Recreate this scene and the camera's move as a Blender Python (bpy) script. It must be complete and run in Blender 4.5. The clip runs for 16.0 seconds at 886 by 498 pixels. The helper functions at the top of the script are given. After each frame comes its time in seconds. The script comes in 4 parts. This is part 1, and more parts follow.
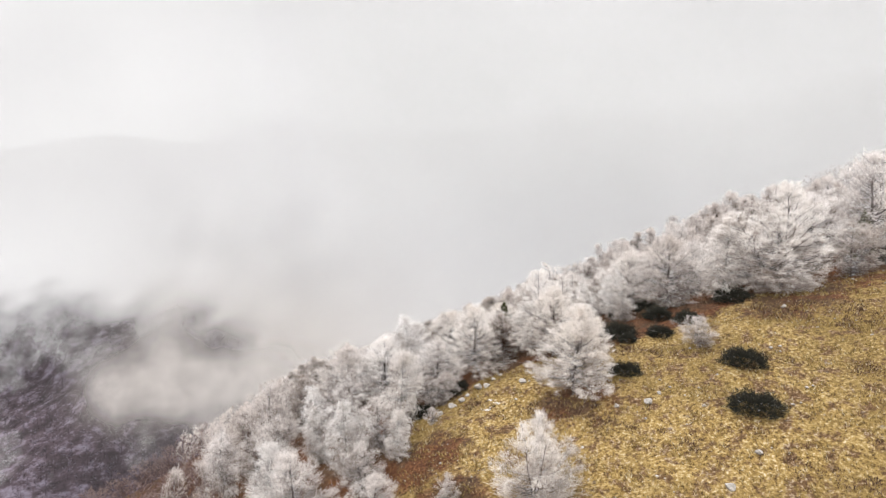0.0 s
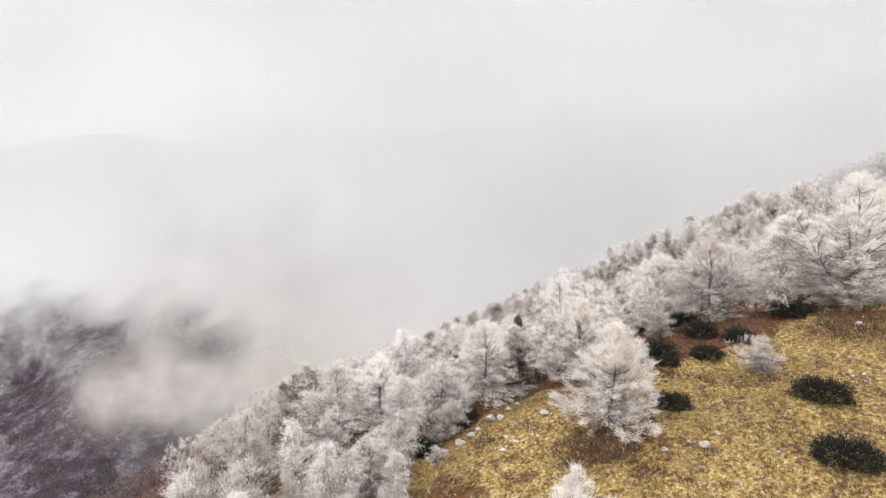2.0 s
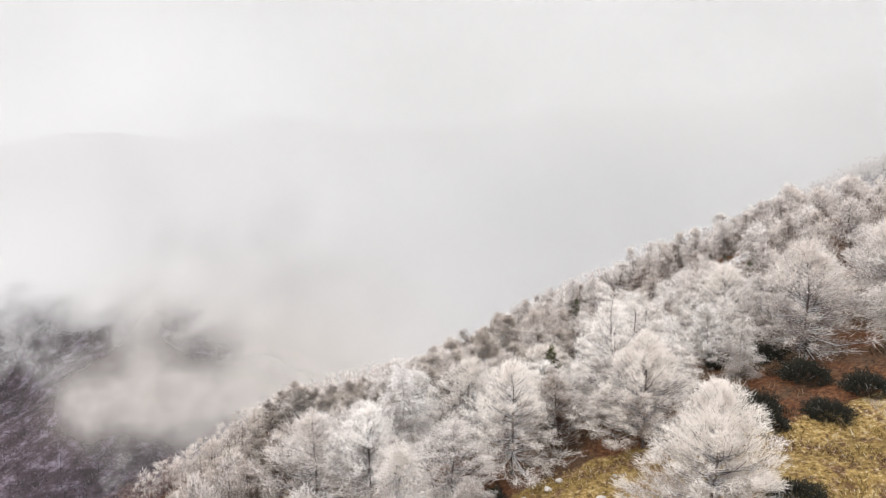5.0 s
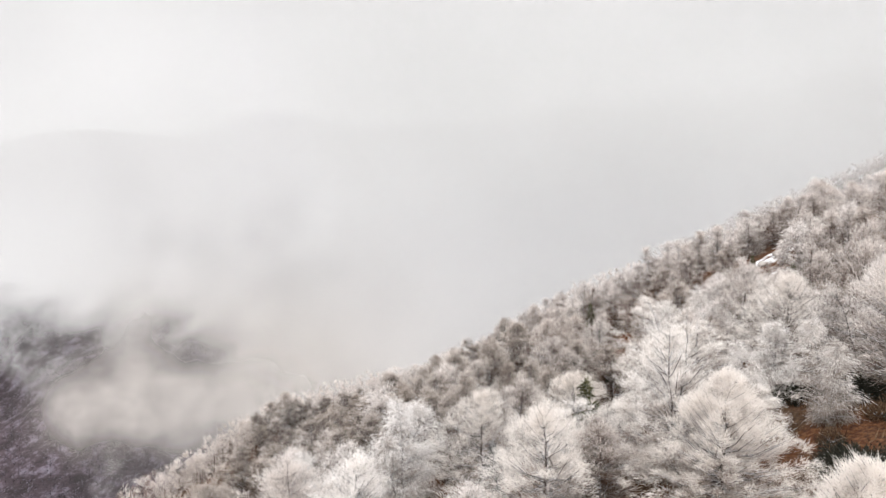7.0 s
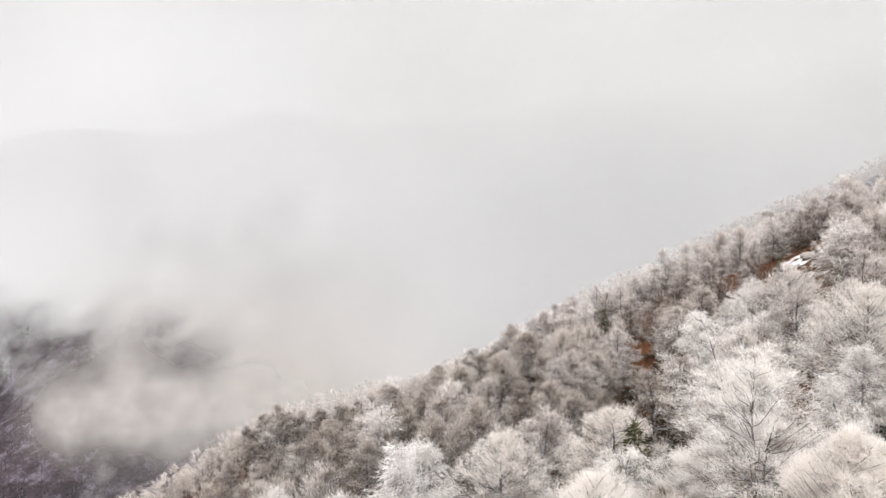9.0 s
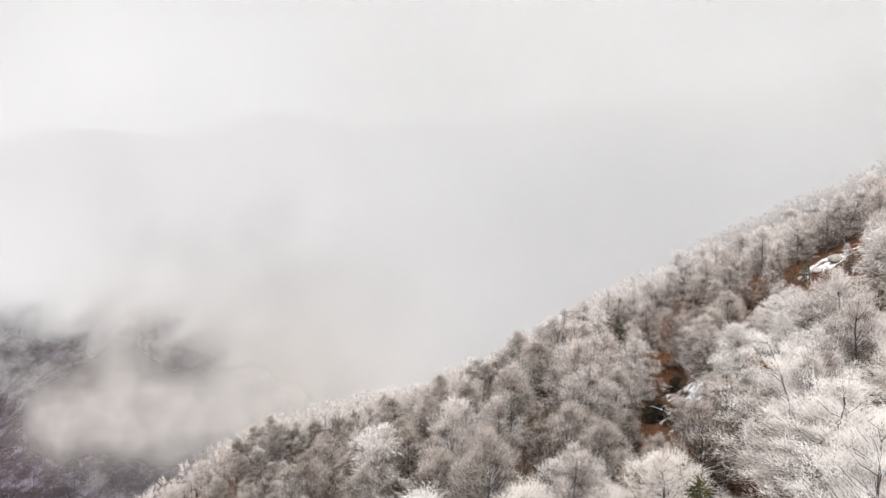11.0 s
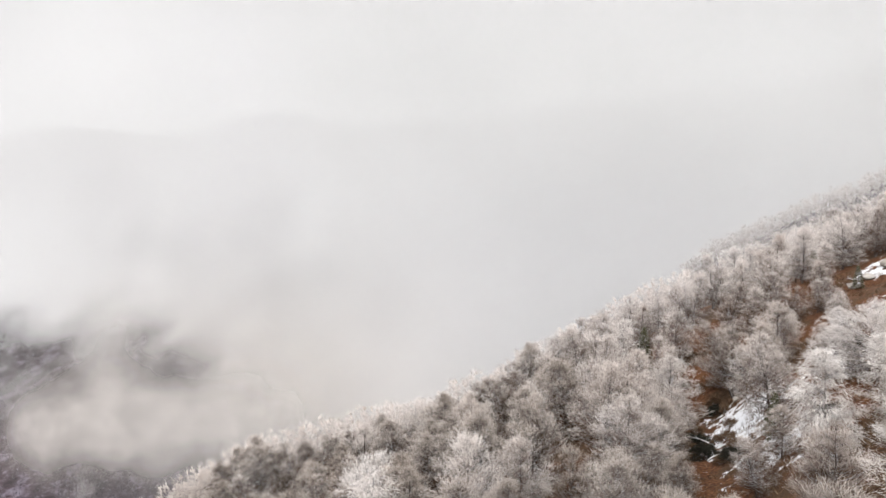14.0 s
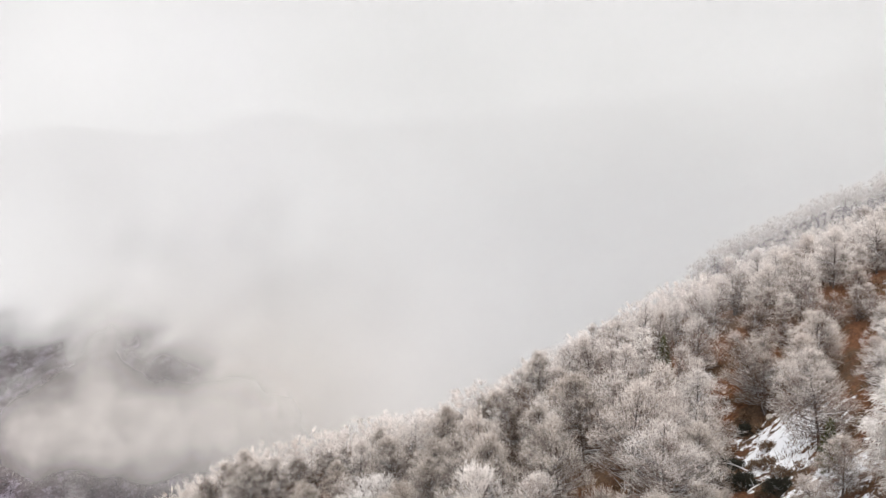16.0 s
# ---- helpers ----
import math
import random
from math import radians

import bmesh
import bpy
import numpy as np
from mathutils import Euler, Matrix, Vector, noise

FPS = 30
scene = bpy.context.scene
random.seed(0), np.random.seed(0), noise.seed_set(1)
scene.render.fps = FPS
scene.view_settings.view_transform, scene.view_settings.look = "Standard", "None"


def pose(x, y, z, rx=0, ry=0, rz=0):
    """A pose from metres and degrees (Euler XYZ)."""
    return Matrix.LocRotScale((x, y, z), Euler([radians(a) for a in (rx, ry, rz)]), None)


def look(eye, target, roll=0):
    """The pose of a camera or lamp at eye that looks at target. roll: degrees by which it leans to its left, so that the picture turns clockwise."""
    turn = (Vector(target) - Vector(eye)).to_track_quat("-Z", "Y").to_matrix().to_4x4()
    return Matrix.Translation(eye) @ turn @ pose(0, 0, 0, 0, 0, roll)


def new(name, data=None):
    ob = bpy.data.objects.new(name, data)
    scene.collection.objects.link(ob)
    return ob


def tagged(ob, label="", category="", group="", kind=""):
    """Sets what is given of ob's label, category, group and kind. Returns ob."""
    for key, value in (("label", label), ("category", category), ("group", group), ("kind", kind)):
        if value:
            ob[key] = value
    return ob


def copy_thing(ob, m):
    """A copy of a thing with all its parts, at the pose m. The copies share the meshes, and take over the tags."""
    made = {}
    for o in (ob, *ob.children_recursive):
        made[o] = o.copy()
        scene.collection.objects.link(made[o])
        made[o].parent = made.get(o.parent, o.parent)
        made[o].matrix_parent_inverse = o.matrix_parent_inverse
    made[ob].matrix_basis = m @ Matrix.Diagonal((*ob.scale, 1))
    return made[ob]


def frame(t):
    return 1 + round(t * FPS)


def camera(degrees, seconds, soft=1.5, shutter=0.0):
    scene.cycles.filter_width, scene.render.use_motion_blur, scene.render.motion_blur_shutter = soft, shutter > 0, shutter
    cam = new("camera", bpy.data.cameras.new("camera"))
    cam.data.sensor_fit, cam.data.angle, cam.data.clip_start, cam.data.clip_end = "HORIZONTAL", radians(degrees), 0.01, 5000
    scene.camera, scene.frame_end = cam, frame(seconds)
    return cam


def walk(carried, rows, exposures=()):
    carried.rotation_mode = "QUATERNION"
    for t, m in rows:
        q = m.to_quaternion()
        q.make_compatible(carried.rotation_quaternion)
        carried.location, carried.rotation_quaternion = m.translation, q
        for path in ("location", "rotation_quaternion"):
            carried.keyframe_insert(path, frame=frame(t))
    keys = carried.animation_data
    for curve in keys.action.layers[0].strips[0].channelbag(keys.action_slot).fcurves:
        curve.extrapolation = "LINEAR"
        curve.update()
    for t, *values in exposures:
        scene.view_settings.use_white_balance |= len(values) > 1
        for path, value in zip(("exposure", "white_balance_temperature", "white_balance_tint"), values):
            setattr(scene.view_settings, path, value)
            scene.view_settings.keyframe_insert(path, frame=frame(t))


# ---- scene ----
cam = camera(73.0, 16.0, soft=1.15)
METRES, EYE, TILT, LEAN, TURN = 70.0, 0.0, -3.0, 0.0, 0.0
ROWS = [
    (0.0, 0.00000, 0.0000, 0.00000, 0.000, 0.000, -0.00),
    (0.5, -0.00174, 0.0356, 0.00130, -0.007, 0.007, 0.01),
    (1.0, -0.00406, 0.0738, 0.00268, -0.022, 0.029, -0.02),
    (1.5, -0.00587, 0.1094, 0.00435, -0.029, 0.022, -0.03),
    (2.0, -0.00783, 0.1481, 0.00638, -0.043, 0.000, -0.03),
    (2.5, -0.01007, 0.1831, 0.00855, -0.058, -0.007, -0.02),
    (3.0, -0.01232, 0.2218, 0.01159, -0.087, -0.058, 0.03),
    (3.5, -0.01420, 0.2576, 0.01406, -0.101, -0.080, 0.05),
    (4.0, -0.01630, 0.2963, 0.01688, -0.130, -0.123, 0.08),
    (6.5, -0.02529, 0.4811, 0.03123, -0.268, -0.406, 0.37),
    (7.0, -0.02746, 0.5161, 0.03304, -0.297, -0.478, 0.37),
    (7.5, -0.02949, 0.5459, 0.03471, -0.312, -0.500, 0.40),
    (8.0, -0.03181, 0.5767, 0.03638, -0.326, -0.522, 0.42),
    (8.5, -0.03369, 0.6041, 0.03761, -0.326, -0.522, 0.43),
    (9.0, -0.03558, 0.6332, 0.03862, -0.341, -0.493, 0.46),
    (11.5, -0.04254, 0.7609, 0.04297, -0.319, -0.449, 0.46),
    (12.0, -0.04435, 0.7896, 0.04362, -0.326, -0.449, 0.45),
    (12.5, -0.04587, 0.8151, 0.04435, -0.326, -0.457, 0.45),
    (13.0, -0.04790, 0.8420, 0.04543, -0.348, -0.442, 0.44),
    (13.5, -0.04942, 0.8671, 0.04623, -0.362, -0.435, 0.44),
    (14.0, -0.05145, 0.8939, 0.04725, -0.384, -0.435, 0.44),
    (14.5, -0.05297, 0.9185, 0.04826, -0.399, -0.435, 0.46),
    (15.0, -0.05471, 0.9444, 0.04840, -0.413, -0.413, 0.41),
    (15.5, -0.05623, 0.9683, 0.04935, -0.428, -0.420, 0.41),
    (16.0, -0.05811, 0.9939, 0.05051, -0.457, -0.406, 0.41),
]
walk(cam, [(t, pose(0, 0, EYE, TILT, LEAN, TURN) @ pose(METRES * x, METRES * y, METRES * z, 90 + pitch, roll, yaw)) for t, x, y, z, yaw, pitch, roll in ROWS])


# ---- world and light: a bright overcast sky, sun veiled by cloud ----
SUN_AZ, SUN_EL = radians(215), radians(48)
world = bpy.data.worlds.new("overcast_sky")
scene.world = world
world.use_nodes = True
wn, wl = world.node_tree.nodes, world.node_tree.links
wn.clear()
w_out, w_bg, w_mix = wn.new("ShaderNodeOutputWorld"), wn.new("ShaderNodeBackground"), wn.new("ShaderNodeMix")
w_sky, w_co, w_no, w_ramp = wn.new("ShaderNodeTexSky"), wn.new("ShaderNodeTexCoord"), wn.new("ShaderNodeTexNoise"), wn.new("ShaderNodeValToRGB")
w_dim = wn.new("ShaderNodeVectorMath")
w_sky.sky_type, w_sky.sun_disc = "NISHITA", False
w_sky.sun_elevation, w_sky.sun_rotation = SUN_EL, SUN_AZ
w_dim.operation = "SCALE"
w_dim.inputs["Scale"].default_value = 0.08
w_mix.data_type = "RGBA"
w_mix.inputs[0].default_value = 0.93
w_no.inputs["Scale"].default_value, w_no.inputs["Detail"].default_value = 1.6, 4.0
w_ramp.color_ramp.elements[0].position, w_ramp.color_ramp.elements[1].position = 0.3, 0.7
w_ramp.color_ramp.elements[0].color, w_ramp.color_ramp.elements[1].color = (0.80, 0.80, 0.81, 1), (0.86, 0.86, 0.87, 1)
wl.new(w_co.outputs["Generated"], w_no.inputs["Vector"])
wl.new(w_no.outputs["Fac"], w_ramp.inputs[0])
wl.new(w_sky.outputs[0], w_dim.inputs[0])
wl.new(w_dim.outputs[0], w_mix.inputs[6])
wl.new(w_ramp.outputs[0], w_mix.inputs[7])
wl.new(w_mix.outputs[2], w_bg.inputs["Color"])
wl.new(w_bg.outputs[0], w_out.inputs["Surface"])
w_bg.inputs["Strength"].default_value = 2.2

sun = new("sun", bpy.data.lights.new("sun", "SUN"))
sun.data.energy, sun.data.angle, sun.data.color = 1.8, radians(14), (1.0, 0.962, 0.905)
sun.matrix_world = look((60 * math.sin(SUN_AZ), 60 * math.cos(SUN_AZ), 70), (0, 0, 0))


# ---- materials ----
class Nodes:
    """A small builder of node materials."""

    def __init__(self, name):
        self.mat = bpy.data.materials.new(name)
        self.mat.use_nodes = True
        self.tree = self.mat.node_tree
        self.tree.nodes.clear()
        self.out = self.tree.nodes.new("ShaderNodeOutputMaterial")

    def add(self, kind, **values):
        node = self.tree.nodes.new(kind)
        for key, value in values.items():
            node.inputs[key.replace("_", " ")].default_value = value
        return node

    def link(self, a, b):
        self.tree.links.new(a, b)

    def noise(self, scale, detail=4.0, rough=0.55, vector=None):
        node = self.add("ShaderNodeTexNoise", Scale=scale, Detail=detail, Roughness=rough)
        self.link(vector or self.place(), node.inputs["Vector"])
        return node.outputs["Fac"]

    def place(self):
        return self.add("ShaderNodeNewGeometry").outputs["Position"]

    def local(self):
        return self.add("ShaderNodeTexCoord").outputs["Object"]

    def ramp(self, fac, *stops):
        node = self.add("ShaderNodeValToRGB")
        el = node.color_ramp.elements
        while len(el) < len(stops):
            el.new(0.5)
        for e, (p, c) in zip(el, stops):
            e.position = p
            e.color = (*c, 1) if isinstance(c, tuple) else (c, c, c, 1)
        self.link(fac, node.inputs[0])
        return node.outputs[0]

    def mix(self, fac, a, b):
        node = self.add("ShaderNodeMix")
        node.data_type = "RGBA"
        for value, slot in ((fac, 0), (a, 6), (b, 7)):
            if isinstance(value, (float, int)):
                node.inputs[slot].default_value = value
            elif isinstance(value, tuple):
                node.inputs[slot].default_value = (*value, 1)
            else:
                self.link(value, node.inputs[slot])
        return node.outputs[2]

    def math(self, op, a, b=0.0, clamp=False):
        node = self.add("ShaderNodeMath")
        node.operation, node.use_clamp = op, clamp
        for value, slot in ((a, 0), (b, 1)):
            if isinstance(value, (float, int)):
                node.inputs[slot].default_value = value
            else:
                self.link(value, node.inputs[slot])
        return node.outputs[0]

    def attribute(self, name):
        node = self.add("ShaderNodeAttribute")
        node.attribute_name = name
        return node.outputs["Fac"]

    def finish(self, colour, rough=0.8, height=None, depth=0.1, strength=0.6, sheen=0.0):
        bsdf = self.add("ShaderNodeBsdfPrincipled", Roughness=rough)
        bsdf.inputs["Specular IOR Level"].default_value = 0.25
        if isinstance(colour, tuple):
            bsdf.inputs["Base Color"].default_value = (*colour, 1)
        else:
            self.link(colour, bsdf.inputs["Base Color"])
        if height is not None:
            bump = self.add("ShaderNodeBump", Strength=strength, Distance=depth)
            self.link(height, bump.inputs["Height"])
            self.link(bump.outputs[0], bsdf.inputs["Normal"])
        self.link(bsdf.outputs[0], self.out.inputs["Surface"])
        return self.mat


def upward(n):
    """How far a face looks up, 0 to 1: frost and snow settle there."""
    sep = n.add("ShaderNodeSeparateXYZ")
    n.link(n.add("ShaderNodeNewGeometry").outputs["Normal"], sep.inputs[0])
    return n.math("MAXIMUM", sep.outputs["Z"], 0.0)


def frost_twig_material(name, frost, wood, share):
    """Twigs under rime: share is the part of them that shows bare wood. The crown's lit tops and shaded insides are
    coloured in with it.
    """
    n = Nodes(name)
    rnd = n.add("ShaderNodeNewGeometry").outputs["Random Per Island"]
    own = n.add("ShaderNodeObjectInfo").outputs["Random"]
    rime_and_shade = n.math("ADD", n.attribute("rime"), n.math("MULTIPLY", n.math("SUBTRACT", rnd, 0.5), 0.26))
    bare = n.ramp(rime_and_shade, (max(share - 0.22, 0.0), wood), (min(share + 0.30, 1.0), frost))
    tint = n.ramp(own, (0.0, (0.88, 0.85, 0.82)), (0.5, (0.95, 0.94, 0.93)), (1.0, (1.0, 1.0, 1.0)))
    mul = n.add("ShaderNodeMix")
    mul.data_type, mul.blend_type = "RGBA", "MULTIPLY"
    mul.inputs[0].default_value = 1.0
    n.link(bare, mul.inputs[6])
    n.link(tint, mul.inputs[7])
    col = mul.outputs[2]
    dif, tra, mix = n.add("ShaderNodeBsdfDiffuse"), n.add("ShaderNodeBsdfTranslucent"), n.add("ShaderNodeMixShader")
    mix.inputs[0].default_value = 0.3
    n.link(col, dif.inputs["Color"])
    n.link(col, tra.inputs["Color"])
    n.link(dif.outputs[0], mix.inputs[1])
    n.link(tra.outputs[0], mix.inputs[2])
    n.link(mix.outputs[0], n.out.inputs["Surface"])
    return n.mat


def bark_material(name, dark, light, frost):
    n = Nodes(name)
    grain = n.noise(7.0, 6.0, vector=n.local())
    bark = n.ramp(grain, (0.35, dark), (0.65, light))
    rime = n.math("MULTIPLY", n.ramp(upward(n), (0.05, 0.0), (0.6, 1.0)), n.ramp(n.noise(3.0, 3.0, vector=n.local()), (0.3, 0.4), (0.6, 1.0)))
    col = n.mix(n.math("MULTIPLY", rime, frost), bark, (0.8, 0.8, 0.82))
    return n.finish(col, 0.9, grain, 0.03)


def ground_material():
    n = Nodes("hillside_ground")
    p = n.place()
    fine, mid, broad = n.noise(3.4, 7.0, 0.72, p), n.noise(0.8, 6.0, 0.65, p), n.noise(0.09, 3.0, 0.5, p)
    straw = n.ramp(fine, (0.37, (0.055, 0.030, 0.013)), (0.45, (0.24, 0.152, 0.050)), (0.55, (0.39, 0.270, 0.098)), (0.66, (0.66, 0.57, 0.41)))
    moss = n.ramp(fine, (0.34, (0.065, 0.040, 0.016)), (0.66, (0.33, 0.225, 0.075)))
    bare = n.ramp(fine, (0.34, (0.036, 0.019, 0.011)), (0.52, (0.14, 0.076, 0.036)), (0.68, (0.46, 0.37, 0.27)))
    grass = n.mix(n.ramp(broad, (0.4, 0.0), (0.62, 1.0)), straw, moss)
    grass = n.mix(n.ramp(mid, (0.50, 0.0), (0.60, 0.95)), grass, bare)
    rime = n.math("MULTIPLY", n.ramp(n.noise(1.4, 6.0, 0.7, p), (0.60, 0.0), (0.72, 1.0)), 0.28)
    grass = n.mix(rime, grass, (0.72, 0.70, 0.66))
    litter = n.ramp(fine, (0.34, (0.030, 0.014, 0.009)), (0.5, (0.105, 0.042, 0.018)), (0.68, (0.23, 0.112, 0.052)))
    litter = n.mix(n.ramp(n.noise(0.22, 5.0, 0.6, p), (0.44, 0.0), (0.56, 0.75)), litter, n.ramp(fine, (0.34, (0.026, 0.018, 0.013)), (0.66, (0.135, 0.088, 0.052))))
    edge = n.math("ADD", n.attribute("litter"), n.math("MULTIPLY", n.math("SUBTRACT", mid, 0.5), 0.9))
    col = n.mix(n.ramp(edge, (0.4, 0.0), (0.62, 1.0)), grass, litter)
    snow_edge = n.math("ADD", n.attribute("snow"), n.math("MULTIPLY", n.math("SUBTRACT", n.noise(0.7, 7.0, 0.7, p), 0.5), 1.9))
    col = n.mix(n.ramp(snow_edge, (0.47, 0.0), (0.56, 1.0)), col, (0.84, 0.85, 0.88))
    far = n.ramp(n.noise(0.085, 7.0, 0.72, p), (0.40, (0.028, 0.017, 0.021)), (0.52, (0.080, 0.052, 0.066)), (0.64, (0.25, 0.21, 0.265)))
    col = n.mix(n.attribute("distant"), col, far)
    height = n.math("ADD", n.math("MULTIPLY", fine, 0.5), mid)
    return n.finish(col, 0.95, height, 0.5, 0.8)


def mist_material(name, torn, seed, scale, colour=(0.75, 0.748, 0.752)):
    """Drifting mist: a thin scattering layer. torn: how ragged its edges are; scale: of its billows."""
    n = Nodes(name)
    p = n.local()
    shift = n.add("ShaderNodeVectorMath")
    n.link(p, shift.inputs[0])
    shift.inputs[1].default_value = (seed, seed * 0.7, seed * 1.3)
    cloud = n.noise(scale, 8.0, 0.66, shift.outputs[0])
    cover = n.math("ADD", n.attribute("cover"), n.math("MULTIPLY", n.math("SUBTRACT", cloud, 0.5), n.math("MULTIPLY", n.attribute("ragged"), torn)), clamp=True)
    dif, tra, both = n.add("ShaderNodeBsdfDiffuse"), n.add("ShaderNodeBsdfTranslucent"), n.add("ShaderNodeMixShader")
    up = n.add("ShaderNodeCombineXYZ", X=0.0, Y=-0.25, Z=0.97)
    # low mist: its beige, with the valley's shade mixed into the colour
    tone = n.mix(n.attribute("dun_shade"), colour, (0.655, 0.598, 0.552))
    for b in (dif, tra):
        n.link(tone, b.inputs["Color"])
    n.link(up.outputs[0], dif.inputs["Normal"])
    both.inputs[0].default_value = 0.15
    n.link(up.outputs[0], tra.inputs["Normal"])
    n.link(dif.outputs[0], both.inputs[1])
    n.link(tra.outputs[0], both.inputs[2])
    clear, mix = n.add("ShaderNodeBsdfTransparent"), n.add("ShaderNodeMixShader")
    n.link(n.math("MULTIPLY", cover, 0.985), mix.inputs[0])
    n.link(clear.outputs[0], mix.inputs[1])
    n.link(both.outputs[0], mix.inputs[2])
    n.link(mix.outputs[0], n.out.inputs["Surface"])
    return n.mat


def plain_material(name, dark, light, scale, rough=0.9, frost=0.0, local=True):
    n = Nodes(name)
    f = n.noise(scale, 6.0, 0.6, n.local() if local else None)
    col = n.ramp(f, (0.35, dark), (0.65, light))
    if frost:
        col = n.mix(n.math("MULTIPLY", n.ramp(upward(n), (0.3, 0.0), (0.9, 1.0)), frost), col, (0.78, 0.755, 0.725))
    return n.finish(col, rough, f, 0.05)


def island_material(name, *stops):
    """Many small pieces, each with a tone of its own."""
    n = Nodes(name)
    rnd = n.add("ShaderNodeNewGeometry").outputs["Random Per Island"]
    return n.finish(n.ramp(rnd, *stops), 0.9)


GROUND = ground_material()
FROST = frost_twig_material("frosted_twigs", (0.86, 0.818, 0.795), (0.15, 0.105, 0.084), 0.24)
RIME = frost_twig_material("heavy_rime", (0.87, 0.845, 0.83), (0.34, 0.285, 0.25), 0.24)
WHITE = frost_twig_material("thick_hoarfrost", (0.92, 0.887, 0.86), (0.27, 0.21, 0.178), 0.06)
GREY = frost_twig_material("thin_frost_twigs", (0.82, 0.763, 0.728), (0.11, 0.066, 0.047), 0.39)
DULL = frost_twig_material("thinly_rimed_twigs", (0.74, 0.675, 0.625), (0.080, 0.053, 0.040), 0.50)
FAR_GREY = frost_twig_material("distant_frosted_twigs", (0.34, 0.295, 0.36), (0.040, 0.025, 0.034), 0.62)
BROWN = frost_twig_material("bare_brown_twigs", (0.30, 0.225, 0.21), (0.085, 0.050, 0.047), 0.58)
BARK = bark_material("dark_beech_bark", (0.055, 0.042, 0.038), (0.14, 0.115, 0.105), 0.9)
BIRCH_BARK = bark_material("pale_birch_bark", (0.10, 0.085, 0.08), (0.42, 0.40, 0.38), 0.8)
NEEDLE = island_material("juniper_needles", (0.0, (0.010, 0.011, 0.008)), (0.7, (0.026, 0.026, 0.018)), (0.97, (0.06, 0.052, 0.038)), (1.0, (0.30, 0.29, 0.28)))
SPRUCE = island_material("spruce_needles", (0.0, (0.022, 0.024, 0.010)), (0.45, (0.070, 0.070, 0.027)), (0.78, (0.15, 0.135, 0.065)), (0.9, (0.58, 0.56, 0.53)))
SPRUCE_GREY = island_material("rimed_spruce_needles", (0.0, (0.06, 0.06, 0.055)), (0.5, (0.17, 0.165, 0.16)), (0.95, (0.5, 0.49, 0.49)))
STONE = plain_material("grey_limestone", (0.11, 0.095, 0.082), (0.40, 0.365, 0.325), 3.5, 0.9, 0.3)
TUFT = island_material("dry_grass_blades", (0.0, (0.10, 0.062, 0.022)), (0.5, (0.31, 0.215, 0.075)), (0.86, (0.42, 0.32, 0.14)), (0.99, (0.60, 0.54, 0.42)))
HEATH = island_material("brown_heather_sprigs", (0.0, (0.035, 0.019, 0.013)), (0.6, (0.11, 0.060, 0.034)), (0.92, (0.27, 0.19, 0.12)))
GRAVEL = plain_material("pale_gravel_track", (0.30, 0.26, 0.21), (0.46, 0.41, 0.34), 1.2, 0.95)


# ---- the lie of the land ----
def soft(v, k):
    """A softened max(v, 0)."""
    return k * np.logaddexp(0, np.clip(v / k, -60, 60))


def step(v, a, b):
    u = np.clip((v - a) / (b - a), 0, 1)
    return u * u * (3 - 2 * u)


def wave(x, y, scale, seed=0.0):
    """Cheap smooth noise from a few sines."""
    u, v = x / scale + seed, y / scale - 1.7 * seed
    return (np.sin(1.0 * u + 1.3 * v) + np.sin(2.1 * u - 1.1 * v + 1.7) * 0.6 + np.sin(-0.7 * u + 2.9 * v + 0.4) * 0.45 + np.sin(3.7 * u + 2.3 * v + 2.2) * 0.3) / 2.35


SPUR_X, SPUR_Y, SPUR_Z = 107.0, 322.0, -16.0


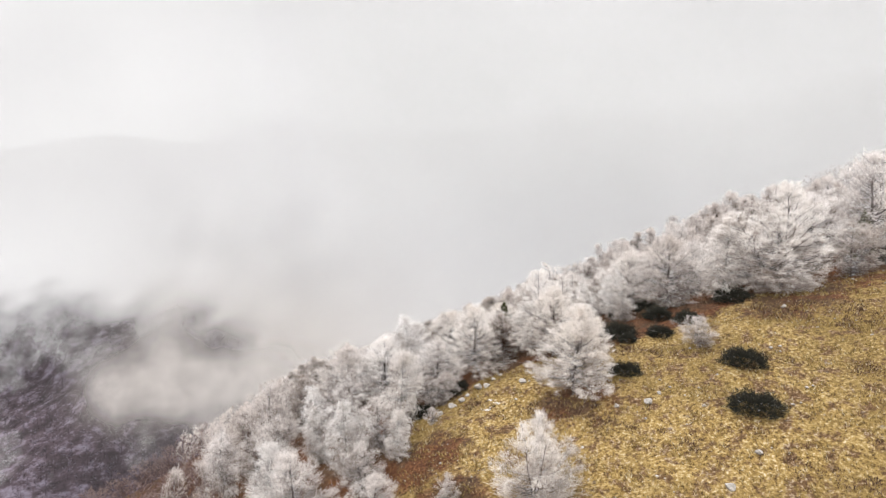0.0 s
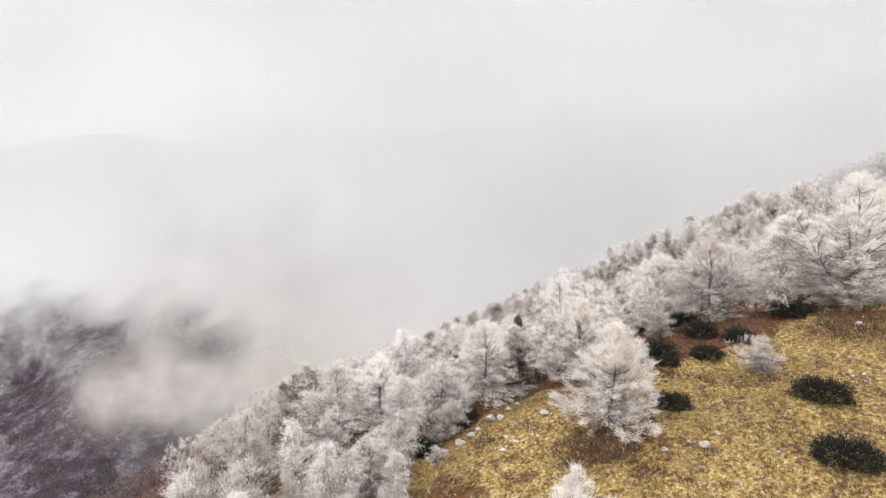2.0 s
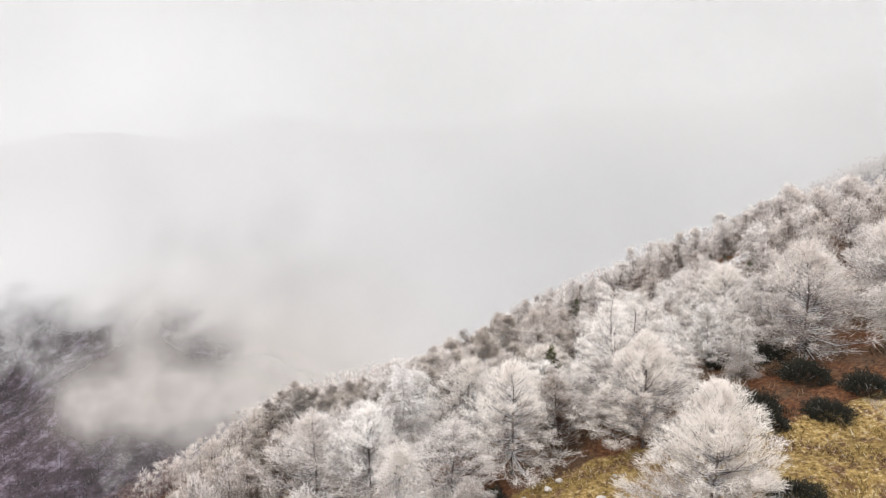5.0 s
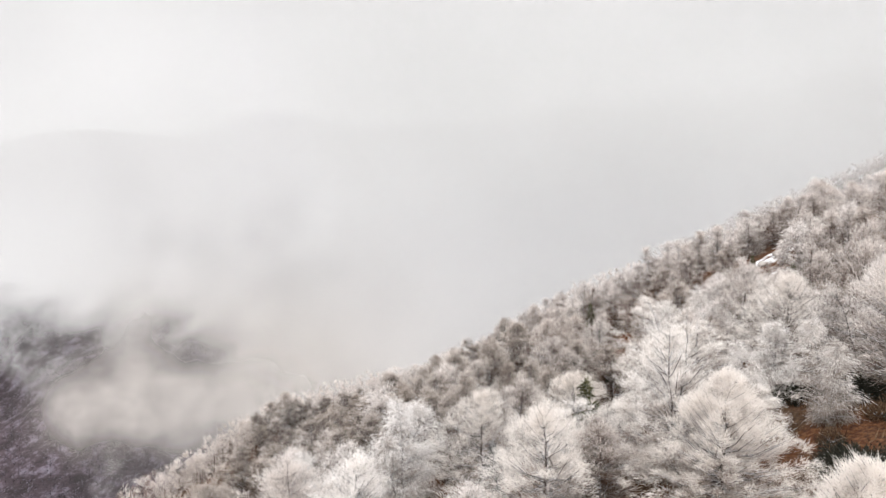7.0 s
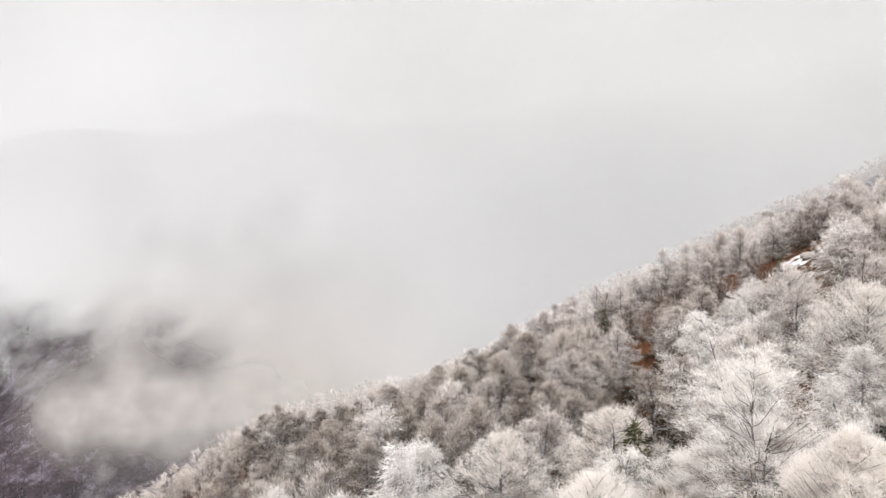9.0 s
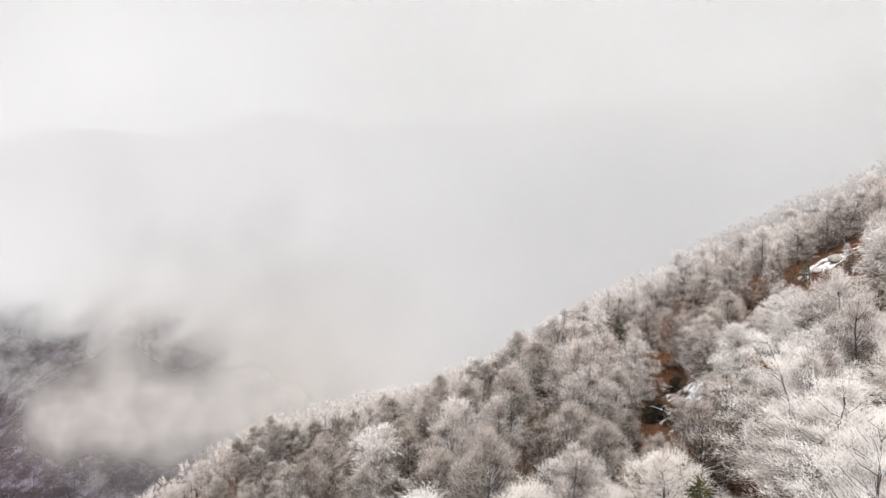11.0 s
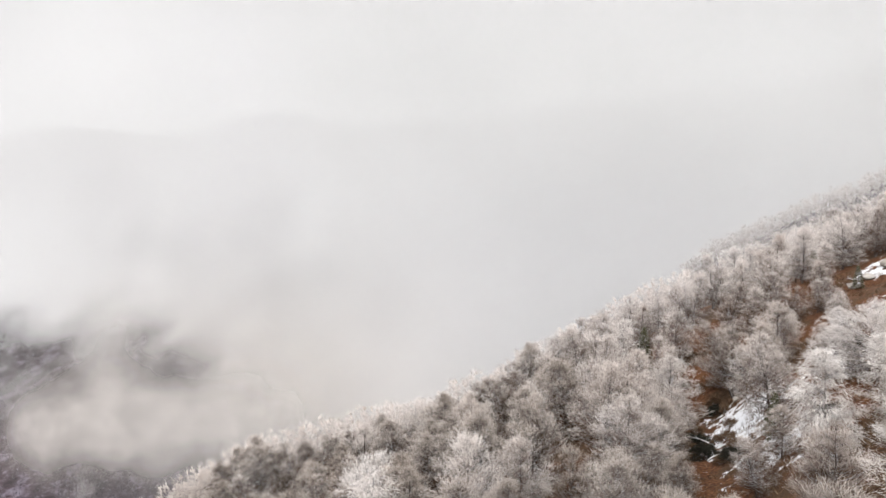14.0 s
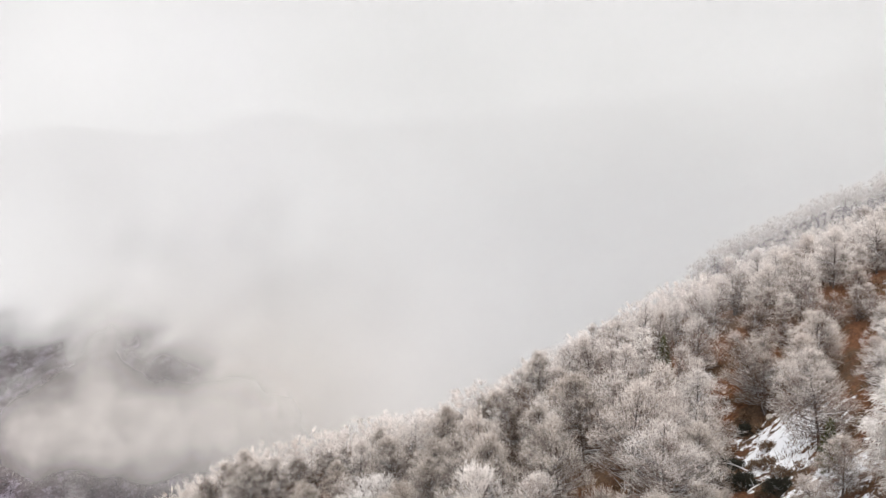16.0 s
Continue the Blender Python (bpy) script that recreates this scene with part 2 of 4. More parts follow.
def height(x, y):
    """Ground height: a meadow shoulder, the wooded ridge behind it, a deep valley and a mountain across it."""
    x, y = np.asarray(x, float), np.asarray(y, float)
    d = y - 68
    hill = np.where(d < 0, -22.5 * (np.sqrt(1 + (d / 30) ** 2) - 1), -2.5 * (np.sqrt(1 + (d / 10) ** 2) - 1))
    z = -16.5 + 0.30 * (x - 8.2) + hill
    z = z - 0.12 * soft(-x - 2, 5) * step(y, 30, 70) - 0.16 * soft(-x - 12, 5) * (1 - step(y, 105, 190))
    z = z + 0.262 * soft(x - 12, 8) * step(y, 85, 150)
    z = z - 0.12 * soft(-x - 45, 8) + 4.5 * step(y, 140, 172) + 2.0 * step(y, 130, 172) * (1 - step(x, -5, 30))
    z = z - 0.30 * soft(x - 57, 8)
    z = z - 3.0 * np.exp(-(((x - 18 - 0.55 * (y - 110)) / 7) ** 2 + ((y - 110) / 14) ** 2))
    z = z - 2.5 * np.exp(-(((x - 24 - 0.36 * (y - 122)) / 6) ** 2 + ((y - 134) / 24) ** 2))
    crest = 200 + 0.7 * soft(x - 30, 10) + 0.2 * soft(-x - 40, 8)
    z = z - 1.1 * soft(y - crest, 5)
    z = z - 0.5 * soft(x - 130, 20)
    z = z - 4.2 * np.exp(-((x + 5) / 14) ** 2) * step(y, 140, 172) - 2.2 * np.exp(-((x - 27) / 16) ** 2) * step(y, 160, 185) + 2.6 * np.exp(-((x + 45) / 11) ** 2) * step(y, 150, 175)
    z = z - 5.0 * np.exp(-((x - 62) / 14) ** 2) * step(y, 152, 172)
    z = z - 3.2 * np.exp(-(((x - 31 - 0.5 * (y - 136)) / 8) ** 2 + ((y - 136) / 12) ** 2)) - 2.3 * np.exp(-(((x - 59) / 9) ** 2 + ((y - 150) / 9) ** 2))
    spur = SPUR_Z + 0.416 * (x - SPUR_X) - 1.3 * soft(SPUR_X - x, 4) - 0.55 * soft(SPUR_Y - y, 6) - 1.2 * soft(y - SPUR_Y, 6) + 1.2 * wave(x, y, 11, 5.0) - 0.5 * soft(x - 330, 20)
    z = np.maximum(z, spur)
    z = z + 0.35 * wave(x, y, 4.5) + 1.0 * wave(x, y, 17, 2.0) * step(y, 70, 110)
    rise = y - 400 + 40 * wave(x, y, 90, 1.0) + 0.25 * (x + 250)
    far = -165 + 0.75 * soft(rise, 25) + 14 * wave(x, y, 60, 4.0) * step(rise, 0, 60) + 5 * wave(x, y, 19, 3.0) * step(rise, 0, 60)
    top = 120 + 45 * wave(x, y * 0.2, 260, 6.0)
    far = top - soft(top - far, 30)
    low = np.maximum(z, far)
    return low + 3 * np.log1p(np.exp(-np.abs(z - far) / 3))


def h1(x, y):
    return float(height(x, y))


def link_mesh(name, verts, faces, material, smooth=False, parent=None):
    me = bpy.data.meshes.new(name)
    me.from_pydata(verts, [], faces)
    if smooth:
        me.shade_smooth()
    me.materials.append(material)
    ob = new(name, me)
    if parent is not None:
        ob.parent = parent
    return ob


def tri_mesh(name, verts, tris, material, parent=None, smooth=False):
    """A triangle mesh straight from arrays."""
    me = bpy.data.meshes.new(name)
    nv, nt = len(verts), len(tris)
    me.vertices.add(nv)
    me.vertices.foreach_set("co", np.asarray(verts, np.float32).ravel())
    me.loops.add(nt * 3)
    me.loops.foreach_set("vertex_index", np.asarray(tris, np.int32).ravel())
    me.polygons.add(nt)
    me.polygons.foreach_set("loop_start", np.arange(0, nt * 3, 3, dtype=np.int32))
    me.update(calc_edges=True)
    if smooth:
        me.shade_smooth()
    me.materials.append(material)
    ob = new(name, me)
    if parent is not None:
        ob.parent = parent
    return ob


def spaced(*pieces):
    """Grid lines: (start, end, step) pieces, one after another."""
    return np.unique(np.concatenate([np.arange(a, b, s) for a, b, s in pieces]))


def meadow_edge(x):
    """Where the open grass ends and the wood begins."""
    return 65.6 - 0.10 * soft(8 - x, 4) * 2.2 + 1.2 * np.sin(x * 0.21) + 0.05 * soft(x - 38, 4)


def is_wood(x, y):
    """1 in the wood, 0 on the meadow."""
    x, y = np.asarray(x, float), np.asarray(y, float)
    side = -3.5 - 0.16 * (60 - y)
    return np.maximum(step(y - meadow_edge(x), -2.5, 1.0), step(side - x, -2.0, 1.0) * step(y + 9 * wave(x, y, 7, 3.0), 8, 36))


def build_ground():
    xs = spaced((-2600, -700, 190), (-700, -130, 12), (-130, -24, 2.5), (-24, 62, 0.7), (62, 140, 2.5), (140, 700, 18), (700, 2601, 190))
    ys = spaced((-1500, -100, 140), (-100, 30, 6), (30, 76, 0.6), (76, 160, 1.4), (160, 260, 3), (260, 1000, 9), (1000, 3600, 200))
    gx, gy = np.meshgrid(xs, ys)
    z = height(gx, gy)
    near = step(gy, 25, 40) * (1 - step(gy, 80, 140))
    z = z + near * (0.09 * wave(gx, gy, 0.55, 5.0) + 0.21 * wave(gx, gy, 1.6, 7.0))
    nx, ny = len(xs), len(ys)
    i = (np.arange(ny - 1)[:, None] * nx + np.arange(nx - 1)[None, :]).ravel()
    tris = np.concatenate([np.stack([i, i + 1, i + nx + 1], 1), np.stack([i, i + nx + 1, i + nx], 1)])
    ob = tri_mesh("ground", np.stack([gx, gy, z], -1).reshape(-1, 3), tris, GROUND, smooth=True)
    fx, fy = gx.ravel(), gy.ravel()
    litter = is_wood(fx, fy) * 0.95
    for cx, cy, r in ((12.4, 55.6, 4.6), (37.0, 62.8, 6.5), (29.0, 67.5, 5.0), (45.0, 64.0, 5.5), (7.8, 43.5, 3.2), (-2.0, 54.0, 5.5), (0.5, 48.0, 4.0), (23.0, 67.5, 5.0)):
        litter = np.maximum(litter, 1.0 - 0.55 * np.hypot(fx - cx, (fy - cy) * 1.4) / r)
    snow = 0.78 * np.exp(-(((fx - 29.5 - 0.25 * (fy - 127)) / 6.0) ** 2 + ((fy - 127) / 11) ** 2))
    snow = np.maximum(snow, 0.60 * np.exp(-(((fx - 25.5) / 5.5) ** 2 + ((fy - 113.5) / 6) ** 2)))
    snow = np.maximum(snow, 0.62 * np.exp(-(((fx - 63) / 8) ** 2 + ((fy - 151.5) / 3.5) ** 2)))
    snow = np.maximum(snow, 0.55 * np.exp(-(((fx - 52) / 5) ** 2 + ((fy - 134) / 4) ** 2)))
    snow = np.maximum(snow, 0.50 * np.exp(-(((fx - 4.8) / 2.2) ** 2 + ((fy - 59.4) / 1.3) ** 2)))
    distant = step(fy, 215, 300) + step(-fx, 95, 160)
    for key, value in (("litter", litter), ("snow", snow), ("distant", np.clip(distant, 0, 1))):
        at = ob.data.attributes.new(key, "FLOAT", "POINT")
        at.data.foreach_set("value", np.clip(value, 0, 1).astype(np.float32))
    return tagged(ob, "steep hillside of dry straw-coloured grass falling to a misty valley", "ground", kind="structure")


build_ground()


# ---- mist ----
def mist_sheet(name, y, width, low, high, cover, material, label, bow=0.0, lean=0.0, floor=0.0, shade_share=0.0):
    """A bank of mist across the valley: a rippled layer with a cover for each of its points, beige and darkened as if
    shaded low in the valley by its last argument.
    """
    xs, zs = np.linspace(-width, width, 90), np.linspace(low, high, 60)
    gx, gz = np.meshgrid(xs, zs)
    gy = y + bow * (gx / width) ** 2 + lean * (gz - low) + floor * np.sqrt((gz - low) / (high - low)) + 1.5 * wave(gx, gz, 45, y)
    verts = np.stack([gx, gy, gz], -1).reshape(-1, 3)
    nx, nz = len(xs), len(zs)
    i = (np.arange(nz - 1)[:, None] * nx + np.arange(nx - 1)[None, :]).ravel()
    tris = np.concatenate([np.stack([i, i + 1, i + nx + 1], 1), np.stack([i, i + nx + 1, i + nx], 1)])
    ob = tri_mesh(name, verts, tris, material, smooth=True)
    c, r = cover(gx.ravel(), gz.ravel())
    # beige tint with painted shade, strongest low on the left
    dun_shade = 0.9 * shade_share * np.exp(-(((gx + 95) / 95) ** 2 + ((gz + 95) / 58) ** 2)).ravel()
    for key, value in (("cover", c), ("ragged", r), ("dun_shade", dun_shade)):
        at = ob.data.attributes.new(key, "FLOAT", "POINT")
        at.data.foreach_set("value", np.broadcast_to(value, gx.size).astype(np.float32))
    return tagged(ob, label, "mist", kind="stuff")


def bank_cover(x, z):
    """Thick cloud over the valley, open low down where the far slope shows."""
    x, z = x + 14 * wave(x, z, 13, 1.0) + 6 * wave(x, z, 5, 3.0), z + 9 * wave(x, z, 11, 5.0) + 4 * wave(x, z, 4.5, 2.0)
    gap = step(-x, 78, 135) * (1 - step(z + 0.10 * (x + 150), -84, -43))
    wisp = np.exp(-(((x + 152) / 16) ** 2 + ((z + 15) / 9) ** 2)) + np.exp(-(((x + 98) / 14) ** 2 + ((z + 3) / 12) ** 2))
    low = np.exp(-(((x + 72) / 42) ** 2 + ((z + 74) / 36) ** 2))
    cover = 0.99 - 0.87 * gap - 0.085 * wisp - 0.10 * low - 0.022 * step(z, -10, 40)
    veil = np.exp(-(((x + 105) / 85) ** 2 + ((z + 18) / 45) ** 2))
    cover = cover - 0.09 * veil
    cover = cover - 0.34 * step(-z, 96, 114) * step(-x, 105, 135)
    rag = 0.02 + 0.985 * gap + 0.16 * np.clip(wisp + low, 0, 1) + 0.18 * veil
    return cover, np.clip(rag, 0, 1)


def puff_cover(x, z):
    """Rounded puffs that roll up out of the valley."""
    x, z = x + 6 * wave(x, z, 11, 2.0), z + 4 * wave(x, z, 9, 4.0)
    puff = 0.8 * np.exp(-(((x + 184) / 20) ** 2 + ((z + 101) / 13) ** 2)) + 1.15 * np.exp(-(((x + 158) / 27) ** 2 + ((z + 90) / 19) ** 2)) + 0.95 * np.exp(-(((x + 122) / 34) ** 2 + ((z + 93) / 17) ** 2)) + 0.6 * np.exp(-(((x + 150) / 11) ** 2 + ((z + 66) / 22) ** 2)) + 0.55 * np.exp(-(((x + 85) / 30) ** 2 + ((z + 92) / 26) ** 2))
    return np.clip(0.92 * puff, 0, 0.90), np.clip(1.2 * puff, 0, 0.9)


def haze_cover(amount, rising, reach):
    def cover(x, z):
        near = 1 - 0.85 * step(-x / reach, 0.10, 0.55)
        return (amount + rising * step(z, -60, 75)) * near, 0.5 * near
    return cover


MIST = mist_material("cloud_bank", 2.2, 3.0, 0.026)
HAZE = mist_material("thin_haze", 0.12, 11.0, 0.03)
mist_sheet("cloud_bank", 285, 560, -170, 300, bank_cover, MIST, "dense white cloud bank hanging over the valley", bow=40, floor=140, shade_share=1.0)
PUFF = mist_material("valley_mist", 1.5, 23.0, 0.032, (0.79, 0.735, 0.697))
mist_sheet("valley_mist", 322, 420, -165, 60, puff_cover, PUFF, "beige-white mist rolling up out of the valley", bow=40)
mist_sheet("haze_layer", 142, 300, -140, 140, haze_cover(0.03, 0.13, 158), HAZE, "thin pale haze drifting among the frosted trees", lean=0.15)
mist_sheet("haze_layer", 168, 340, -160, 160, haze_cover(0.08, 0.15, 192), HAZE, "thin pale haze drifting behind the ridge", lean=0.18)
mist_sheet("haze_layer", 206, 380, -170, 190, haze_cover(0.15, 0.13, 232), HAZE, "pale haze drifting behind the ridge", lean=0.18)


def distant_mountain():
    """A long mountain far behind the cloud, hardly to be seen."""
    xs, ds = np.linspace(-2600, 2600, 130), np.linspace(0, 1, 14)
    gx, gd = np.meshgrid(xs, ds)
    top = 1.7 * (150 - 50 * step(-gx, 600, 1330) + 32 * np.exp(-((gx + 480) / 170) ** 2) + 48 * np.exp(-((gx - 380) / 190) ** 2) + 115 * step(gx, 750, 1330)) + 9 * wave(gx, 0 * gx, 70, 3.0)
    z = -180 + (top + 180) * gd + 14 * wave(gx, gd * 900, 120, 2.0) * (1 - gd)
    i = (np.arange(13)[:, None] * 130 + np.arange(129)[None, :]).ravel()
    tris = np.concatenate([np.stack([i, i + 1, i + 131], 1), np.stack([i, i + 131, i + 130], 1)])
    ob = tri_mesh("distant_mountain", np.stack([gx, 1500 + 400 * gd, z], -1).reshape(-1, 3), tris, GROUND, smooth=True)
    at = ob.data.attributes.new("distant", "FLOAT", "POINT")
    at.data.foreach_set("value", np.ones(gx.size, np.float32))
    tagged(ob, "faint mountain behind the cloud", "mountain", kind="structure")


distant_mountain()


# ---- trees ----
def tubes(lines, sides):
    """Tapered tubes along polylines [(points, radii)]."""
    verts, tris, base = [], [], 0
    ang = np.arange(sides) * 2 * np.pi / sides
    for pts, rad in lines:
        pts = np.asarray(pts, float)
        t = np.gradient(pts, axis=0)
        t /= np.linalg.norm(t, axis=1)[:, None] + 1e-9
        ref = np.where(np.abs(t[:, 2:3]) > 0.8, [[1.0, 0, 0]], [[0, 0, 1.0]])
        a = np.cross(t, ref)
        a /= np.linalg.norm(a, axis=1)[:, None] + 1e-9
        b = np.cross(t, a)
        ring = pts[:, None] + np.asarray(rad)[:, None, None] * (a[:, None] * np.cos(ang)[None, :, None] + b[:, None] * np.sin(ang)[None, :, None])
        verts.append(ring.reshape(-1, 3))
        m = len(pts)
        for k in range(m - 1):
            for s in range(sides):
                p, q = base + k * sides + s, base + k * sides + (s + 1) % sides
                tris += [(p, q, q + sides), (p, q + sides, p + sides)]
        base += m * sides
    return np.concatenate(verts), np.array(tris, np.int32)


def spikes(start, way, length, width):
    """Three-sided tapered twigs from start points along unit ways."""
    n = len(start)
    ref = np.where(np.abs(way[:, 2:3]) > 0.8, [[1.0, 0, 0]], [[0, 0, 1.0]])
    a = np.cross(way, ref)
    a /= np.linalg.norm(a, axis=1)[:, None] + 1e-9
    b = np.cross(way, a)
    w = width[:, None]
    v = np.stack([start + a * w, start - 0.5 * a * w + 0.87 * b * w, start - 0.5 * a * w - 0.87 * b * w, start + way * length[:, None]], 1)
    i = np.arange(n)[:, None] * 4
    tris = np.concatenate([i + [0, 1, 3], i + [1, 2, 3], i + [2, 0, 3]])
    return v.reshape(-1, 3), tris.astype(np.int32)


def slivers(rng, start, way, length, width):
    """Fine twigs: one tapered blade each, turned any way round its own line."""
    n = len(start)
    a = unit(np.cross(way, rng.normal(0, 1, (n, 3)))) * width[:, None]
    v = np.stack([start + a, start - a, start + way * length[:, None]], 1)
    return v.reshape(-1, 3), np.arange(n * 3, dtype=np.int32).reshape(-1, 3)


def unit(v):
    return v / (np.linalg.norm(v, axis=-1, keepdims=True) + 1e-9)


def twigs_from(rng, seeds, count, length, width, droop, up=0.25):
    a, b, w = (np.array([s[k] for s in seeds]) for k in range(3))
    weight = np.linalg.norm(b - a, axis=1) + 0.15
    pick = rng.choice(len(seeds), count, p=weight / weight.sum())
    f = rng.uniform(0, 1, count) ** 0.8
    start = a[pick] * (1 - f[:, None]) + b[pick] * f[:, None] + rng.normal(0, 0.05, (count, 3))
    way = unit(w[pick] + rng.normal(0, 0.55, (count, 3)) + np.array([0, 0, up - droop]))
    return spikes(start, way, length * rng.uniform(0.45, 1.25, count), width * rng.uniform(0.6, 1.4, count))


def crown_shape(f, shape):
    """Half-width of a crown at the height share f, 0 to 1: shape is the share at which it is widest."""
    u = np.where(f < shape, 0.5 * f / shape, 0.5 + 0.5 * (f - shape) / (1 - shape))
    return np.sin(np.pi * np.clip(0.10 + 0.88 * u, 0, 1)) ** 0.72


def rime_and_shade(ob, rime):
    """How thick the rime lies, with painted light and shade of the crown, for each point of a mesh of twigs."""
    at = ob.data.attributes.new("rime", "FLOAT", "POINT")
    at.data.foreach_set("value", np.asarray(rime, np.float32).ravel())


def make_tree(name, seed, h=9.0, spread=3.6, stems=1, shape=0.38, low=0.10, up=0.5, droop=0.0, clumps=110, each=30, length=0.85, width=0.026, bark=None, frost=None, label="", point=0.0):
    """A bare frosted tree: trunk with boughs out to sprays of twigs, which together make a lobed, ragged crown."""
    rng = np.random.default_rng(seed)
    zz = np.linspace(0, 1, 8)
    stem_lines = []
    for s in range(stems):
        lean = rng.normal(0, 0.02 if stems == 1 else 0.20, 2)
        top = h * (rng.uniform(0.84, 0.93) if s == 0 else rng.uniform(0.6, 0.85))
        wob = np.cumsum(rng.normal(0, 0.014 * h, (8, 2)), axis=0) * zz[:, None]
        stem_lines.append(np.stack([lean[0] * top * zz + wob[:, 0], lean[1] * top * zz + wob[:, 1], top * zz - 0.5 * (1 - zz)], 1))
    r0 = 0.015 * h / math.sqrt(stems)
    trunk = [(p, r0 * (1 - zz) ** 0.8 + 0.012) for p in stem_lines]
    ph = rng.uniform(0, 6.28, 4)
    f = low + (1 - low) * rng.uniform(0, 1, clumps) ** 1.05
    az = np.arange(clumps) * 2.4 + rng.normal(0, 0.3, clumps)
    lobe = 1 + 0.19 * np.sin(2 * az + ph[0] + 3 * f) + 0.16 * np.sin(3 * az + ph[1] - 5 * f) + 0.12 * np.sin(5 * az + ph[2] + 9 * f)
    r = spread * crown_shape(f, shape) * (1 - point * f) * lobe * np.where(rng.uniform(0, 1, clumps) < 0.68, rng.uniform(0.78, 0.98, clumps), rng.uniform(0.25, 0.75, clumps))
    own = np.arange(clumps) % stems
    tops = np.array([p[-1, 2] / h for p in stem_lines])[own]
    f = f * (1 if stems == 1 else np.minimum(1.0, tops * 1.1))
    hub = np.array([[np.interp(h * g, stem_lines[o][:, 2], stem_lines[o][:, 0]), np.interp(h * g, stem_lines[o][:, 2], stem_lines[o][:, 1])] for g, o in zip(f, own)])
    r = r * (1 if stems == 1 else 0.72)
    tip = np.stack([hub[:, 0] + r * np.cos(az), hub[:, 1] + r * np.sin(az), h * (f * 0.90 + 0.02) + 0.03 * h * np.sin(4 * az + ph[3])], 1)
    way = unit(np.stack([np.cos(az) * (1.05 - 0.75 * f), np.sin(az) * (1.05 - 0.75 * f), up * (0.25 + 1.5 * f) - 1.3 * droop], 1) + rng.normal(0, 0.16, (clumps, 3)))
    lines = []
    feet = np.zeros((clumps, 3))
    for k in range(clumps):
        p = stem_lines[own[k]]
        zb = max(0.05 * h, 0.72 * tip[k, 2], tip[k, 2] - (0.55 + 0.5 * up) * r[k] + droop * r[k] * 0.8)
        zb = min(zb, p[-1, 2] * 0.97)
        base = np.array([np.interp(zb, p[:, 2], p[:, q]) for q in range(3)])
        feet[k] = base
        if clumps >= 300 and (k % 2 or f[k] < 0.2):
            continue
        u = np.linspace(0, 1, 4 if clumps < 100 else 3)[:, None]
        mid = base + (tip[k] - base) * u
        mid[:, 2] += (r[k] * (0.35 * droop - 0.10) * np.sin(np.pi * u[:, 0]))
        mid[1:-1] += rng.normal(0, 0.09 * spread / 3, (len(u) - 2, 3))
        lines.append((mid, (0.0048 * h) * (1 - 0.55 * f[k]) * (1 - u[:, 0]) ** 0.9 + 0.009))
    n = clumps * each
    pick = np.repeat(np.arange(clumps), each)
    size = h / 9 * 0.29 * (130 / max(clumps, 90)) ** 0.42
    start = tip[pick] + rng.normal(0, size, (n, 3)) * np.array([1, 1, 0.45]) - way[pick] * rng.uniform(0.0, 1.3 * length, n)[:, None]
    inner = rng.uniform(0, 1, n) < 0.38
    along = rng.uniform(0.35, 1.0, n)[:, None]
    start = np.where(inner[:, None], feet[pick] + (tip[pick] - feet[pick]) * along + rng.normal(0, 0.5 * size, (n, 3)), start)
    away = unit(start - tip[pick] + way[pick] * 1e-3)
    d = unit(way[pick] + 0.50 * away + rng.normal(0, 0.42, (n, 3)) - np.array([0, 0, 0.9 * droop]))
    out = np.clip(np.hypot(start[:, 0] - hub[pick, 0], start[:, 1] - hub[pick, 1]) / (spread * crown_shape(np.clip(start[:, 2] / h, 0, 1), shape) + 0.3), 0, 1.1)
    # rime on outer twigs; height terms also paint lit tops and shaded undersides
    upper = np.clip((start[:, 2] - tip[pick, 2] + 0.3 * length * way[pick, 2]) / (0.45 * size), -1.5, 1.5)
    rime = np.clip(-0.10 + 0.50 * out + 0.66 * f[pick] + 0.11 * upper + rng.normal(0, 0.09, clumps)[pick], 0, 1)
    root = new(name)
    v, t = tubes(trunk, 6)
    v2, t2 = tubes(lines, 3)
    tri_mesh("trunk", np.concatenate([v, v2]), np.concatenate([t, t2 + len(v)]), bark or BARK, root, True)
    crown = tri_mesh("crown", *slivers(rng, start, d, length * rng.uniform(0.4, 1.25, n), width * rng.uniform(0.6, 1.4, n)), frost or FROST, root)
    rime_and_shade(crown, np.clip(rime[:, None] + np.array([-0.14, -0.14, 0.16]), 0, 1))
    return tagged(root, label, "tree", "frosted trees on the hillside")


